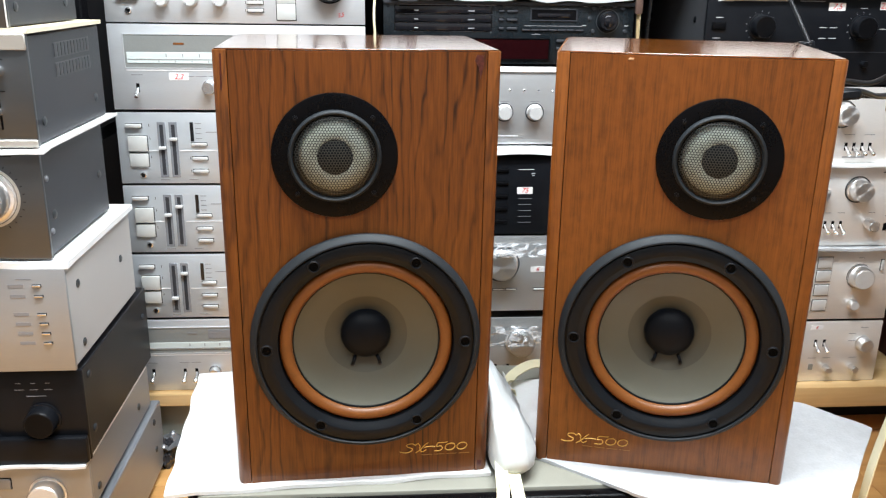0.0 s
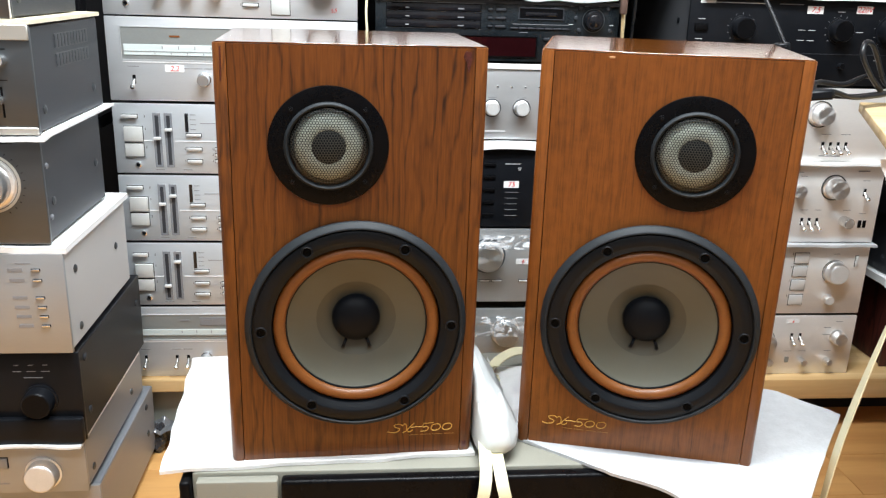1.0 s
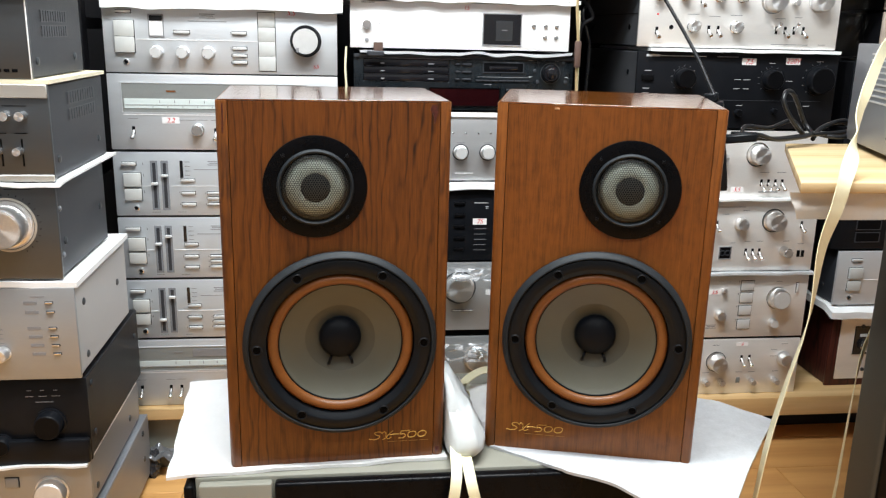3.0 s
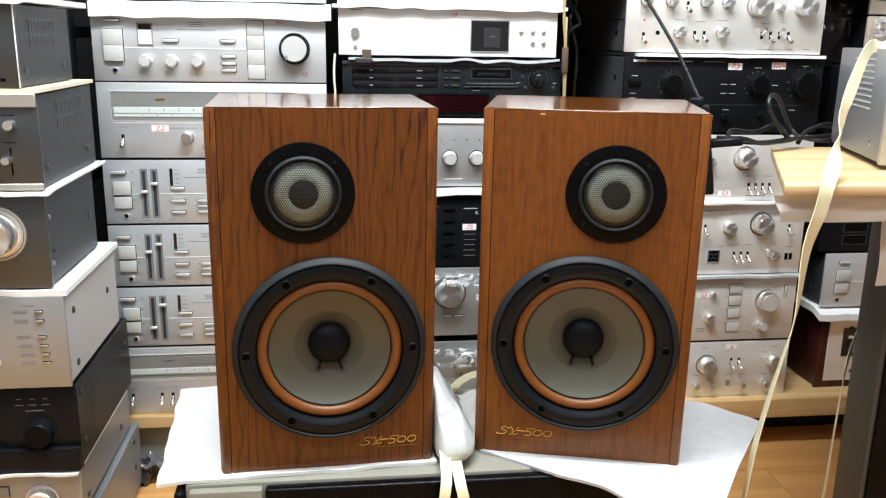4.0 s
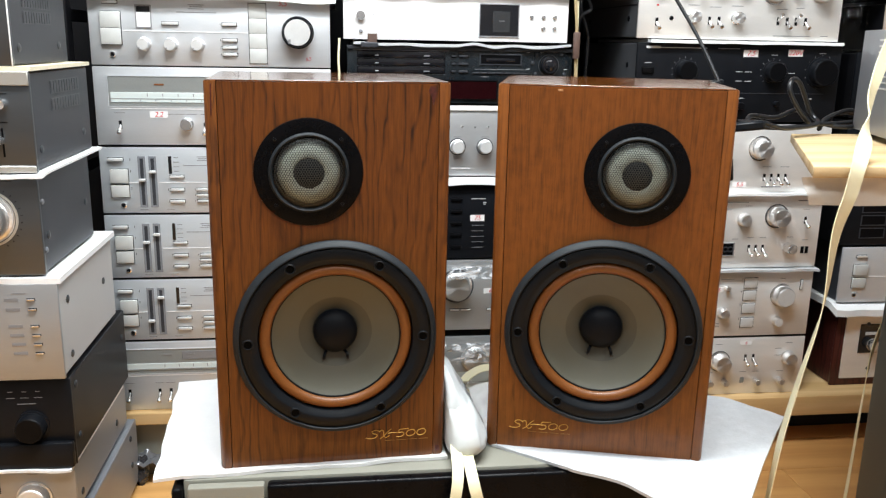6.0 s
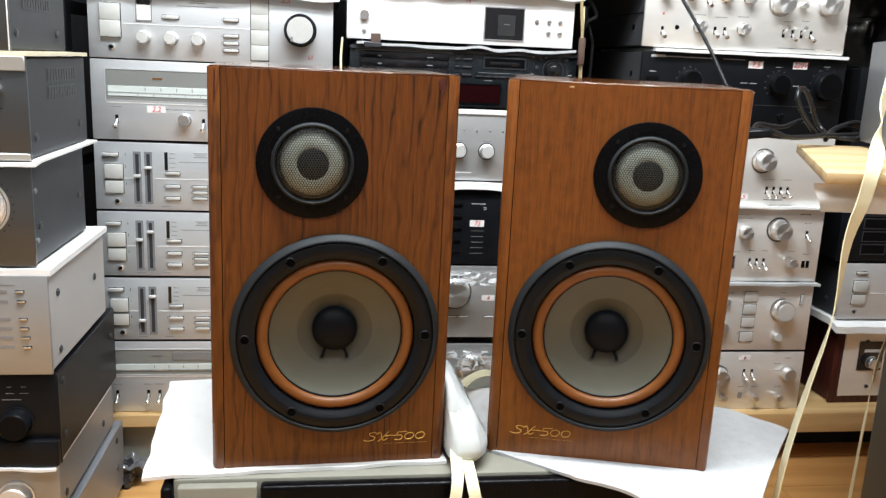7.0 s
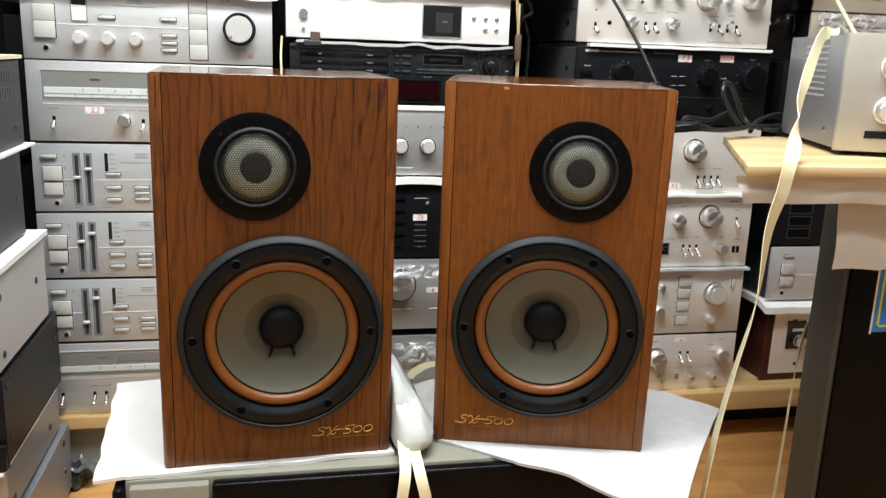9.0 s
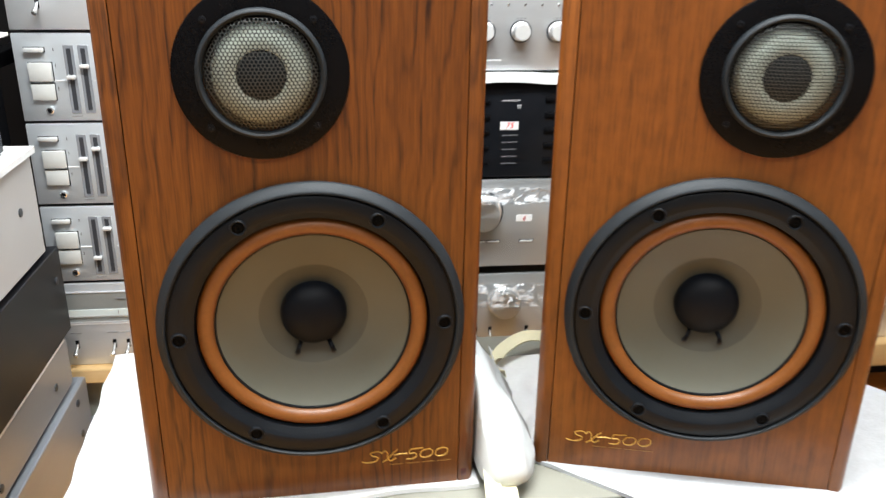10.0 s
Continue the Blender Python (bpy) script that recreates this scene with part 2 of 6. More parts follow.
M = {
    "walnut": veneer("walnut_veneer", (0.215, 0.071, 0.0130), (0.146, 0.0450, 0.0078), (0.026, 0.0085, 0.0035), 400.0, 0.185, 3.1, 0.34, 0.48),
    "oak": veneer("amber_veneer", (0.258, 0.088, 0.0165), (0.188, 0.059, 0.0104), (0.060, 0.020, 0.0052), 620.0, 0.075, 8.7, 0.34, 0.50, 0.15, 0.40),
    "walnut_top": veneer("polished_walnut_veneer", (0.215, 0.071, 0.0130), (0.146, 0.0450, 0.0078), (0.026, 0.0085, 0.0035), 400.0, 0.185, 3.1, 0.16, 0.48, 1.0),
    "oak_top": veneer("polished_amber_veneer", (0.258, 0.088, 0.0165), (0.188, 0.059, 0.0104), (0.060, 0.020, 0.0052), 620.0, 0.075, 8.7, 0.20, 0.50, 1.0, 0.40),
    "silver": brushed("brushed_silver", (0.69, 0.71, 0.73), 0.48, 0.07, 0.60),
    # silver darkened for the loudspeakers' shade on the middle column
    "silver_in_shade": brushed("shaded_silver", (0.50, 0.505, 0.51), 0.38, 0.08, 0.6),
    "silver_blue": brushed("cool_silver", (0.66, 0.695, 0.725), 0.46, 0.07, 0.60),
    "champagne": brushed("warm_silver", (0.84, 0.82, 0.79), 0.36, 0.07, 0.48),
    "satin": brushed("satin_grey_silver", (0.52, 0.50, 0.455), 0.40, 0.06, 0.55),
    "bright": brushed("pale_silver", (0.90, 0.90, 0.90), 0.40, 0.03, 0.15),
    "bronze": brushed("bronze_face", (0.66, 0.55, 0.46), 0.42, 0.07, 0.4),
    "dull": brushed("dull_steel", (0.110, 0.118, 0.126), 0.36),
    "pale": brushed("pale_grey_silver", (0.36, 0.368, 0.375), 0.38, 0.05, 0.5),
    "chrome": surface("polished_metal", (0.80, 0.80, 0.80), 0.20, 0.95, 0.04, 60.0),
    "spun": turned("spun_metal", (0.80, 0.80, 0.80), 0.34),
    "key": surface("silver_key", (0.70, 0.70, 0.69), 0.38, 0.35, 0.05, 80.0),
    "ivory": surface("ivory_key", (0.56, 0.565, 0.545), 0.45, 0.1, 0.05, 80.0),
    "black": surface("black_paint", (0.0068, 0.0076, 0.0096), 0.32, 0.0, 0.25, 30.0, grain=0.15, gscale=900.0, spec=0.15),
    "blue_black": surface("blue_black_face", (0.0075, 0.0110, 0.0140), 0.28, 0.0, 0.2, 30.0, grain=0.1, gscale=900.0),
    "graphite": surface("graphite_case", (0.095, 0.098, 0.106), 0.42, 0.2, 0.2, 9.0, grain=0.3, gscale=900.0, spec=0.3),
    "matt": surface("matt_black", (0.0028, 0.0028, 0.0034), 0.42, 0.0, 0.25, 30.0, grain=0.3, gscale=900.0, spec=0.10),
    "rubber": surface("black_rubber", (0.0044, 0.0058, 0.0078), 0.40, 0.0, 0.2, 50.0, grain=0.25, gscale=700.0, spec=0.20),
    "plate": surface("black_plate", (0.0022, 0.0022, 0.0028), 0.28, 0.0, 0.25, 30.0, grain=0.2, gscale=900.0, spec=0.12),
    "cable": surface("black_cable", (0.010, 0.0105, 0.012), 0.30, 0.0, 0.2, 50.0, spec=0.5),
    # rubber colour lightened to carry the overhead light on rims and chamfers
    "gasket": surface("grey_black_gasket", (0.0105, 0.0135, 0.0165), 0.58, 0.0, 0.25, 60.0, grain=0.3, gscale=700.0, spec=0.30),
    "dark_grey": surface("dark_grey_paint", (0.048, 0.052, 0.060), 0.42, 0.3, 0.12, 9.0),
    "scar": surface("bare_scar", (0.075, 0.013, 0.008), 0.5, 0.0, 0.5, 220.0, grain=0.8),
    "raw_chip": surface("bare_wood", (0.42, 0.22, 0.09), 0.6, 0.0, 0.2, 300.0),
    "void": surface("screw_hole_black", (0.001, 0.001, 0.001), 0.6, 0.0, 0.1, 30.0, spec=0.05),
    "dome": surface("dome_cloth", (0.0036, 0.0048, 0.0074), 0.50, 0.0, 0.2, 60.0, grain=0.3, gscale=1200.0, spec=0.14),
    "char": surface("charcoal_panel", (0.033, 0.036, 0.043), 0.44, 0.15, 0.14, 9.0, grain=0.25, gscale=900.0),
    "case_black": surface("black_case", (0.007, 0.007, 0.0085), 0.42, 0.0, 0.25, 9.0, grain=0.3, gscale=900.0, spec=0.28),
    "case_white": surface("pale_case", (0.56, 0.55, 0.54), 0.40, 0.25, 0.05, 9.0, grain=0.2, gscale=900.0),
    "case_steel": surface("steel_case", (0.265, 0.280, 0.305), 0.36, 0.35, 0.10, 12.0, (1, 0.2, 1)),
    "surround": surface("tan_rubber", (0.178, 0.057, 0.0085), 0.44, 0.0, 0.20, 40.0, grain=0.1, coat=0.08),
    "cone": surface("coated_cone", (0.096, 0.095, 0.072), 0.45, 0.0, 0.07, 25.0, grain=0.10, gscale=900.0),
    # cone colour darkened for the shade deep in the neck
    "cone_in": surface("shaded_inner_cone", (0.068, 0.067, 0.051), 0.45, 0.0, 0.07, 25.0, grain=0.10, gscale=900.0),
    "tweet": surface("pale_diaphragm", (0.41, 0.465, 0.405), 0.40, 0.0, 0.08, 60.0),
    "grille": surface("grille_metal", (0.055, 0.058, 0.055), 0.34, 0.5, 0.05, 60.0),
    "gold": surface("gold_print", (0.72, 0.42, 0.09), 0.38, 0.35, 0.05, 60.0),
    "bag": surface("white_plastic_bag", (0.60, 0.635, 0.64), 0.42, 0.0, 0.04, 20.0, grain=0.2, gscale=160.0),
    "gold_dim": surface("thin_gold_print", (0.36, 0.19, 0.045), 0.45, 0.2, 0.1, 300.0),
    "foam": surface("white_foam", (0.86, 0.87, 0.87), 0.75, 0.0, 0.04, 30.0, grain=0.5, gscale=260.0),
    # fuzzier sheet, its white also darkened for the bench's shade on the right
    "felt": surface("white_felt", (0.50, 0.515, 0.53), 0.85, 0.0, 0.10, 60.0, grain=1.0, gscale=300.0, spec=0.2),
    "cream": surface("cream_foam", (0.80, 0.74, 0.55), 0.75, 0.0, 0.06, 30.0, grain=0.5, gscale=260.0),
    "paper": surface("paper", (0.60, 0.575, 0.54), 0.75, 0.0, 0.05, 14.0, grain=0.2),
    "strap": surface("cream_strap", (0.80, 0.74, 0.50), 0.55, 0.0, 0.08, 30.0, grain=0.5, gscale=900.0),
    "plank": None,
    "beige": surface("beige_panel", (0.235, 0.23, 0.19), 0.42, 0.0, 0.07, 9.0, grain=0.25, gscale=700.0),
    "white_print": surface("white_print", (0.62, 0.62, 0.62), 0.6, 0.0, 0.03, 60.0),
    "grey_print": surface("grey_print", (0.24, 0.24, 0.25), 0.6, 0.0, 0.03, 60.0),
    "red": surface("red_ink", (0.62, 0.02, 0.02), 0.6, 0.0, 0.08, 60.0),
    "red_board": surface("red_board", (0.62, 0.035, 0.02), 0.5, 0.0, 0.06, 12.0),
    "label": surface("white_label", (0.82, 0.80, 0.79), 0.6, 0.0, 0.03, 60.0),
    "dark_glass": surface("dark_glass", (0.010, 0.010, 0.012), 0.10, 0.0, 0.1, 20.0, rvar=0.03),
    "red_glass": surface("dark_red_glass", (0.014, 0.0022, 0.003), 0.12, 0.0, 0.2, 20.0, rvar=0.03),
    "dial": surface("dial_scale", (0.62, 0.68, 0.66), 0.25, 0.0, 0.05, 20.0),
    "dial_dark": surface("dial_backing", (0.26, 0.27, 0.26), 0.35, 0.2, 0.08, 20.0),
    "wall": surface("wall_paint", (0.30, 0.30, 0.305), 0.8, 0.0, 0.05, 2.5, grain=0.2, gscale=200.0),
    "ceiling": surface("ceiling_paint", (0.80, 0.80, 0.78), 0.85, 0.0, 0.04, 2.5, grain=0.2, gscale=200.0),
    "blue": surface("blue_print", (0.02, 0.22, 0.62), 0.4, 0.0, 0.05, 20.0),
    "yellow": surface("yellow_print", (0.75, 0.70, 0.10), 0.4, 0.0, 0.05, 20.0),
    "grey_case": surface("grey_cabinet", (0.060, 0.061, 0.053), 0.48, 0.0, 0.10, 5.0, grain=0.2, gscale=700.0),
    "rosewood": veneer("rosewood", (0.085, 0.022, 0.016), (0.05, 0.013, 0.010), (0.02, 0.006, 0.005), 240.0, 0.4, 5.5),
    "cord": surface("brown_cord", (0.44, 0.33, 0.17), 0.6, 0.0, 0.3, 300.0, grain=0.5),
    "tag": surface("brown_tag", (0.10, 0.058, 0.044), 0.6, 0.0, 0.2, 90.0),
    "screen": surface("unlit_screen", (0.030, 0.031, 0.033), 0.25, 0.0, 0.1, 20.0),
    "film": film("clear_film", (0.96, 0.97, 0.97), 0.9),
    "crease": creased("creased_film"),
    "film_dark": film("dark_film", (0.72, 0.72, 0.74), 0.7),
    "lamp": glow("lamp_diffuser", (1.0, 0.98, 0.95), 3.0),
}


def timber(name, light, dark, along, lines=150.0, rough=0.42):
    m, nt, b = nodes_of(name)
    sc = (0.08, 1, 1) if along == "x" else (1, 0.08, 1)
    vec = mapped(nt, sc)
    info = nt.nodes.new("ShaderNodeObjectInfo")
    shift = nt.nodes.new("ShaderNodeVectorMath")
    shift.operation = "ADD"
    comb = nt.nodes.new("ShaderNodeCombineXYZ")
    for k, mul in (("X", 3.0), ("Y", 7.0), ("Z", 5.0)):
        nt.links.new(math_node(nt, "MULTIPLY", info.outputs["Random"], mul), comb.inputs[k])
    nt.links.new(vec.outputs[0], shift.inputs[0])
    nt.links.new(comb.outputs[0], shift.inputs[1])
    warp = noise_at(nt, shift, 9.0, 4.0)
    pores = noise_at(nt, shift, 180.0, 3.0)
    sep = nt.nodes.new("ShaderNodeSeparateXYZ")
    nt.links.new(shift.outputs[0], sep.inputs[0])
    ac = math_node(nt, "ADD", sep.outputs["Y" if along == "x" else "X"], sep.outputs["Z"])
    ph = math_node(nt, "ADD", math_node(nt, "MULTIPLY", ac, lines), math_node(nt, "MULTIPLY", warp.outputs["Fac"], 24.0))
    w = math_node(nt, "ADD", math_node(nt, "MULTIPLY", math_node(nt, "SINE", ph), 0.22), 0.3)
    w = math_node(nt, "ADD", w, math_node(nt, "MULTIPLY", pores.outputs["Fac"], 0.35))
    w = math_node(nt, "ADD", w, math_node(nt, "MULTIPLY", math_node(nt, "SUBTRACT", info.outputs["Random"], 0.5), 0.25))
    nt.links.new(ramp(nt, w, [(0.2, light), (0.9, dark)]), b.inputs["Base Color"])
    b.inputs["Roughness"].default_value = rough
    bump = nt.nodes.new("ShaderNodeBump")
    bump.inputs["Strength"].default_value = 0.1
    bump.inputs["Distance"].default_value = 0.0005
    nt.links.new(pores.outputs["Fac"], bump.inputs["Height"])
    nt.links.new(bump.outputs["Normal"], b.inputs["Normal"])
    return m


M["plank"] = timber("pine_board", (0.72, 0.50, 0.25), (0.52, 0.31, 0.12), "x", 110.0, 0.5)
M["raw_pine"] = timber("raw_pine", (0.64, 0.48, 0.27), (0.44, 0.29, 0.13), "x", 70.0, 0.6)
M["laminate"] = timber("laminate_floor", (0.70, 0.38, 0.135), (0.54, 0.26, 0.080), "x", 60.0, 0.32)


# ---- mesh helpers ----
def part(name, bm, material, parent=None, label="", at=None, smooth=40):
    me = bpy.data.meshes.new(name)
    bm.to_mesh(me)
    bm.free()
    me.materials.append(material)
    if smooth:
        for p in me.polygons:
            p.use_smooth = True
        me.set_sharp_from_angle(angle=radians(smooth))
    ob = new(name, me)
    if parent is not None:
        ob.parent = parent
    if at is not None:
        ob.matrix_basis = at if isinstance(at, Matrix) else Matrix.Translation(at)
    if label:
        ob["label"] = label
    return ob


def shared(name, me, parent, at):
    ob = new(name, me)
    ob.parent = parent
    ob.matrix_basis = at if isinstance(at, Matrix) else Matrix.Translation(at)
    return ob


def thing(name, m, label, category, group="", kind=""):
    ob = new(name)
    ob.empty_display_size = 0.05
    ob.matrix_basis = m if isinstance(m, Matrix) else Matrix.Translation(m)
    return tagged(ob, label, category, group, kind)


def box(x0, x1, y0, y1, z0, z1, bevel=0.0, seg=1):
    bm = bmesh.new()
    bmesh.ops.create_cube(bm, size=1)
    for v in bm.verts:
        v.co = ((x0 + x1) / 2 + v.co.x * (x1 - x0), (y0 + y1) / 2 + v.co.y * (y1 - y0), (z0 + z1) / 2 + v.co.z * (z1 - z0))
    if bevel:
        bmesh.ops.bevel(bm, geom=list(bm.edges), offset=bevel, segments=seg, affect="EDGES", profile=0.5)
    return bm


def lathe(profile, seg=48, close=False):
    """Turned about the y axis; profile of (radius, y)."""
    bm = bmesh.new()
    rings = []
    for r, y in profile:
        if r < 1e-6:
            rings.append([bm.verts.new((0, y, 0))])
        else:
            rings.append([bm.verts.new((r * math.cos(2 * math.pi * i / seg), y, r * math.sin(2 * math.pi * i / seg))) for i in range(seg)])
    for a, b in zip(rings, rings[1:]):
        for i in range(seg):
            j = (i + 1) % seg
            if len(a) == 1 and len(b) > 1:
                bm.faces.new((a[0], b[i], b[j]))
            elif len(b) == 1 and len(a) > 1:
                bm.faces.new((a[j], a[i], b[0]))
            elif len(a) > 1:
                bm.faces.new((a[j], a[i], b[i], b[j]))
    bmesh.ops.recalc_face_normals(bm, faces=bm.faces)
    return bm


def curve_points(pts, steps=8):
    """A smooth line through the points."""
    P = [Vector(p) for p in pts]
    P = [P[0] * 2 - P[1]] + P + [P[-1] * 2 - P[-2]]
    out = []
    for i in range(1, len(P) - 2):
        a, b, c, d = P[i - 1:i + 3]
        for k in range(steps):
            t = k / steps
            out.append(0.5 * ((2 * b) + (c - a) * t + (2 * a - 5 * b + 4 * c - d) * t * t + (3 * b - a - 3 * c + d) * t ** 3))
    out.append(P[-2])
    return out


def tube(pts, r, seg=8, steps=8):
    line = curve_points(pts, steps)
    bm = bmesh.new()
    rings = []
    up = Vector((0.13, 0.21, 0.97))
    for i, p in enumerate(line):
        d = (line[min(i + 1, len(line) - 1)] - line[max(i - 1, 0)]).normalized()
        side = d.cross(up)
        if side.length < 1e-3:
            side = d.cross(Vector((1, 0, 0)))
        side.normalize()
        up = side.cross(d).normalized()
        rings.append([bm.verts.new(p + (side * math.cos(2 * math.pi * k / seg) + up * math.sin(2 * math.pi * k / seg)) * r) for k in range(seg)])
    for a, b in zip(rings, rings[1:]):
        for k in range(seg):
            bm.faces.new((a[k], a[(k + 1) % seg], b[(k + 1) % seg], b[k]))
    bm.faces.new(rings[0][::-1])
    bm.faces.new(rings[-1])
    bmesh.ops.recalc_face_normals(bm, faces=bm.faces)
    return bm


def ribbon(pts, width, turns, thick=0.0012, steps=10):
    """A flat strap along a line; turns: at each point, the degrees by which its flat side turns from the x axis towards y."""
    line = curve_points(pts, steps)
    bm = bmesh.new()
    rings = []
    n = len(line) - 1
    for i, p in enumerate(line):
        s = i / n * (len(turns) - 1)
        k = min(int(s), len(turns) - 2)
        a = radians(turns[k] + (turns[k + 1] - turns[k]) * (s - k))
        d = (line[min(i + 1, n)] - line[max(i - 1, 0)]).normalized()
        side = Vector((math.cos(a), math.sin(a), 0))
        side = (side - d * side.dot(d)).normalized()
        out = side.cross(d).normalized()
        w, h = side * (width / 2), out * (thick / 2)
        rings.append([bm.verts.new(q) for q in (p - w - h, p + w - h, p + w + h, p - w + h)])
    for a, b in zip(rings, rings[1:]):
        for k in range(4):
            bm.faces.new((a[k], a[(k + 1) % 4], b[(k + 1) % 4], b[k]))
    bm.faces.new(rings[0][::-1])
    bm.faces.new(rings[-1])
    bmesh.ops.recalc_face_normals(bm, faces=bm.faces)
    return bm


def sheet(x0, x1, y0, y1, z, thick, nx, ny, lift):
    """A soft sheet over a rectangle; lift(x, y) gives its rise."""
    bm = bmesh.new()
    top, low = {}, {}
    for i in range(nx + 1):
        for j in range(ny + 1):
            x, y = x0 + (x1 - x0) * i / nx, y0 + (y1 - y0) * j / ny
            dx, dy, dz = lift(x, y)
            low[i, j] = bm.verts.new((x + dx, y + dy, z + dz))
            top[i, j] = bm.verts.new((x + dx, y + dy, z + dz + thick))
    for i in range(nx):
        for j in range(ny):
            bm.faces.new((top[i, j], top[i + 1, j], top[i + 1, j + 1], top[i, j + 1]))
            bm.faces.new((low[i, j], low[i, j + 1], low[i + 1, j + 1], low[i + 1, j]))
    rim = [(i, 0) for i in range(nx)] + [(nx, j) for j in range(ny)] + [(i, ny) for i in range(nx, 0, -1)] + [(0, j) for j in range(ny, 0, -1)]
    for a, b in zip(rim, rim[1:] + rim[:1]):
        bm.faces.new((low[a], low[b], top[b], top[a]))
    return bm


def lettering(text, size, shear=0.0):
    cu = bpy.data.curves.new("words", "FONT")
    cu.body, cu.size, cu.shear, cu.extrude = text, size, shear, 0.0001
    cu.align_x, cu.align_y = "CENTER", "CENTER"
    cu.resolution_u = 3
    ob = new("words", cu)
    bpy.context.view_layer.update()
    me = bpy.data.meshes.new_from_object(ob.evaluated_get(bpy.context.evaluated_depsgraph_get()))
    bpy.data.objects.remove(ob)
    bpy.data.curves.remove(cu)
    bm = bmesh.new()
    bm.from_mesh(me)
    bpy.data.meshes.remove(me)
    bmesh.ops.rotate(bm, verts=bm.verts, matrix=Matrix.Rotation(radians(90), 3, "X"))
    return bm


# ---- fittings of audio units: u from the face's left edge, v down from its top, both as shares ----
class Unit:
    def __init__(self, name, label, x0, x1, z0, z1, y, depth, face, case, gap=0.004, inset=0.004, plate=0.006, group="", tilt=0.0, feet=True, category="amplifier"):
        self.W, self.H = x1 - x0, z1 - z0
        self.root = thing(name, pose(x0, y, z0, 0, 0, tilt), label, category, group)
        W, H = self.W, self.H
        part("case", box(inset, W - inset, plate, depth, 0.001, H - 0.002, 0.0015), case, self.root)
        part("front_panel", box(0, W, 0, plate, 0, H, 0.0012, 2), face, self.root)
        if gap and feet:
            bm = lathe([(0, 0), (0.011, 0), (0.012, 0.001), (0.012, gap), (0, gap)], 14)
            bmesh.ops.rotate(bm, verts=bm.verts, matrix=Matrix.Rotation(radians(-90), 3, "X"))
            foot = part("foot", bm, M["rubber"], self.root, "", (0.04, 0.04, 0.001))
            for fx, fy in ((W - 0.04, 0.04), (0.04, depth - 0.04), (W - 0.04, depth - 0.04)):
                shared("foot", foot.data, self.root, (fx, fy, 0.001))

    def at(self, u, v, out=0.0):
        return (u * self.W, -out, (1 - v) * self.H)

    def knob(self, u, v, r, h=0.014, body="spun", cap="spun", skirt=True, pointer=False):
        p = [(0.0, 0.0), (r * 1.12, 0.0), (r * 1.12, -h * 0.12), (r, -h * 0.16), (r * 0.96, -h * 0.92), (r * 0.90, -h), (0.0, -h)] if skirt else \
            [(0.0, 0.0), (r, 0.0), (r, -h * 0.85), (r * 0.92, -h), (0.0, -h)]
        k = part("knob", lathe(p, 40 if r > 0.012 else 24), M[body], self.root, "", self.at(u, v))
        part("cap", lathe([(r * 0.86, -h + 0.0002), (r * 0.84, -h - 0.0006), (0.0, -h - 0.0006)], 40 if r > 0.012 else 24), M[cap], k)
        if pointer:
            part("pointer", box(-r * 0.62, -r * 0.45, -h - 0.0011, -h - 0.0004, -r * 0.74, -r * 0.45), M["grey_print"], k)
        return k

    def ring(self, u, v, r0, r1, mat):
        part("ring", lathe([(r0, -0.0002), (r0, -0.0012), (r1, -0.0012), (r1, -0.0002)], 48), M[mat], self.root, "", self.at(u, v))

    def ticks(self, u, v, r, n, mat, a0=-225, a1=45):
        bm = bmesh.new()
        for i in range(n):
            a = radians(a0 + (a1 - a0) * i / (n - 1))
            b = box(-0.0004, 0.0004, -0.0004, 0.0, -0.0012, 0.0012)
            me = bpy.data.meshes.new("t")
            b.to_mesh(me)
            b.free()
            start = len(bm.verts)
            bm.from_mesh(me)
            bpy.data.meshes.remove(me)
            bm.verts.ensure_lookup_table()
            bmesh.ops.transform(bm, verts=bm.verts[start:], matrix=Matrix.Translation((-r * math.cos(a + math.pi), 0, -r * math.sin(a))) @ Matrix.Rotation(a + math.pi / 2, 4, "Y"))
        part("scale_mark", bm, M[mat], self.root, "", self.at(u, v), 0)

    def key(self, u, v, w, h, mat="key", out=0.004, gap=0.0009):
        b = part("button", box(-w / 2, w / 2, -out, 0.0, -h / 2, h / 2, min(0.0009, h * 0.2), 2), M[mat], self.root, "", self.at(u, v))
        part("button_gap", box(-w / 2 - gap, w / 2 + gap, -0.0005, 0.0, -h / 2 - gap, h / 2 + gap), M["matt"], b)
        return b

    def mark(self, u, v, w=0.0008, h=0.004):
        self.bar(u, v, w, h, "matt")

    def round_key(self, u, v, r, mat="chrome", out=0.003):
        part("button", lathe([(0, 0), (r * 1.15, 0), (r * 1.15, -0.0006), (r, -0.0008), (r, -out * 0.8), (r * 0.8, -out), (0, -out)], 20), M[mat], self.root, "", self.at(u, v))

    def toggle(self, u, v, tip=1, h=0.014):
        s = part("toggle_switch", box(-0.0026, 0.0026, -0.0008, 0.0, -h / 2, h / 2, 0.0004), M["matt"], self.root, "", self.at(u, v))
        bm = lathe([(0, 0), (0.0020, 0), (0.0030, -0.012), (0.0039, -0.018), (0.0033, -0.0200), (0, -0.0205)], 12)
        part("lever", bm, M["chrome"], s, "polished metal lever", pose(0, 0, 0, tip * 36, 0, 0))

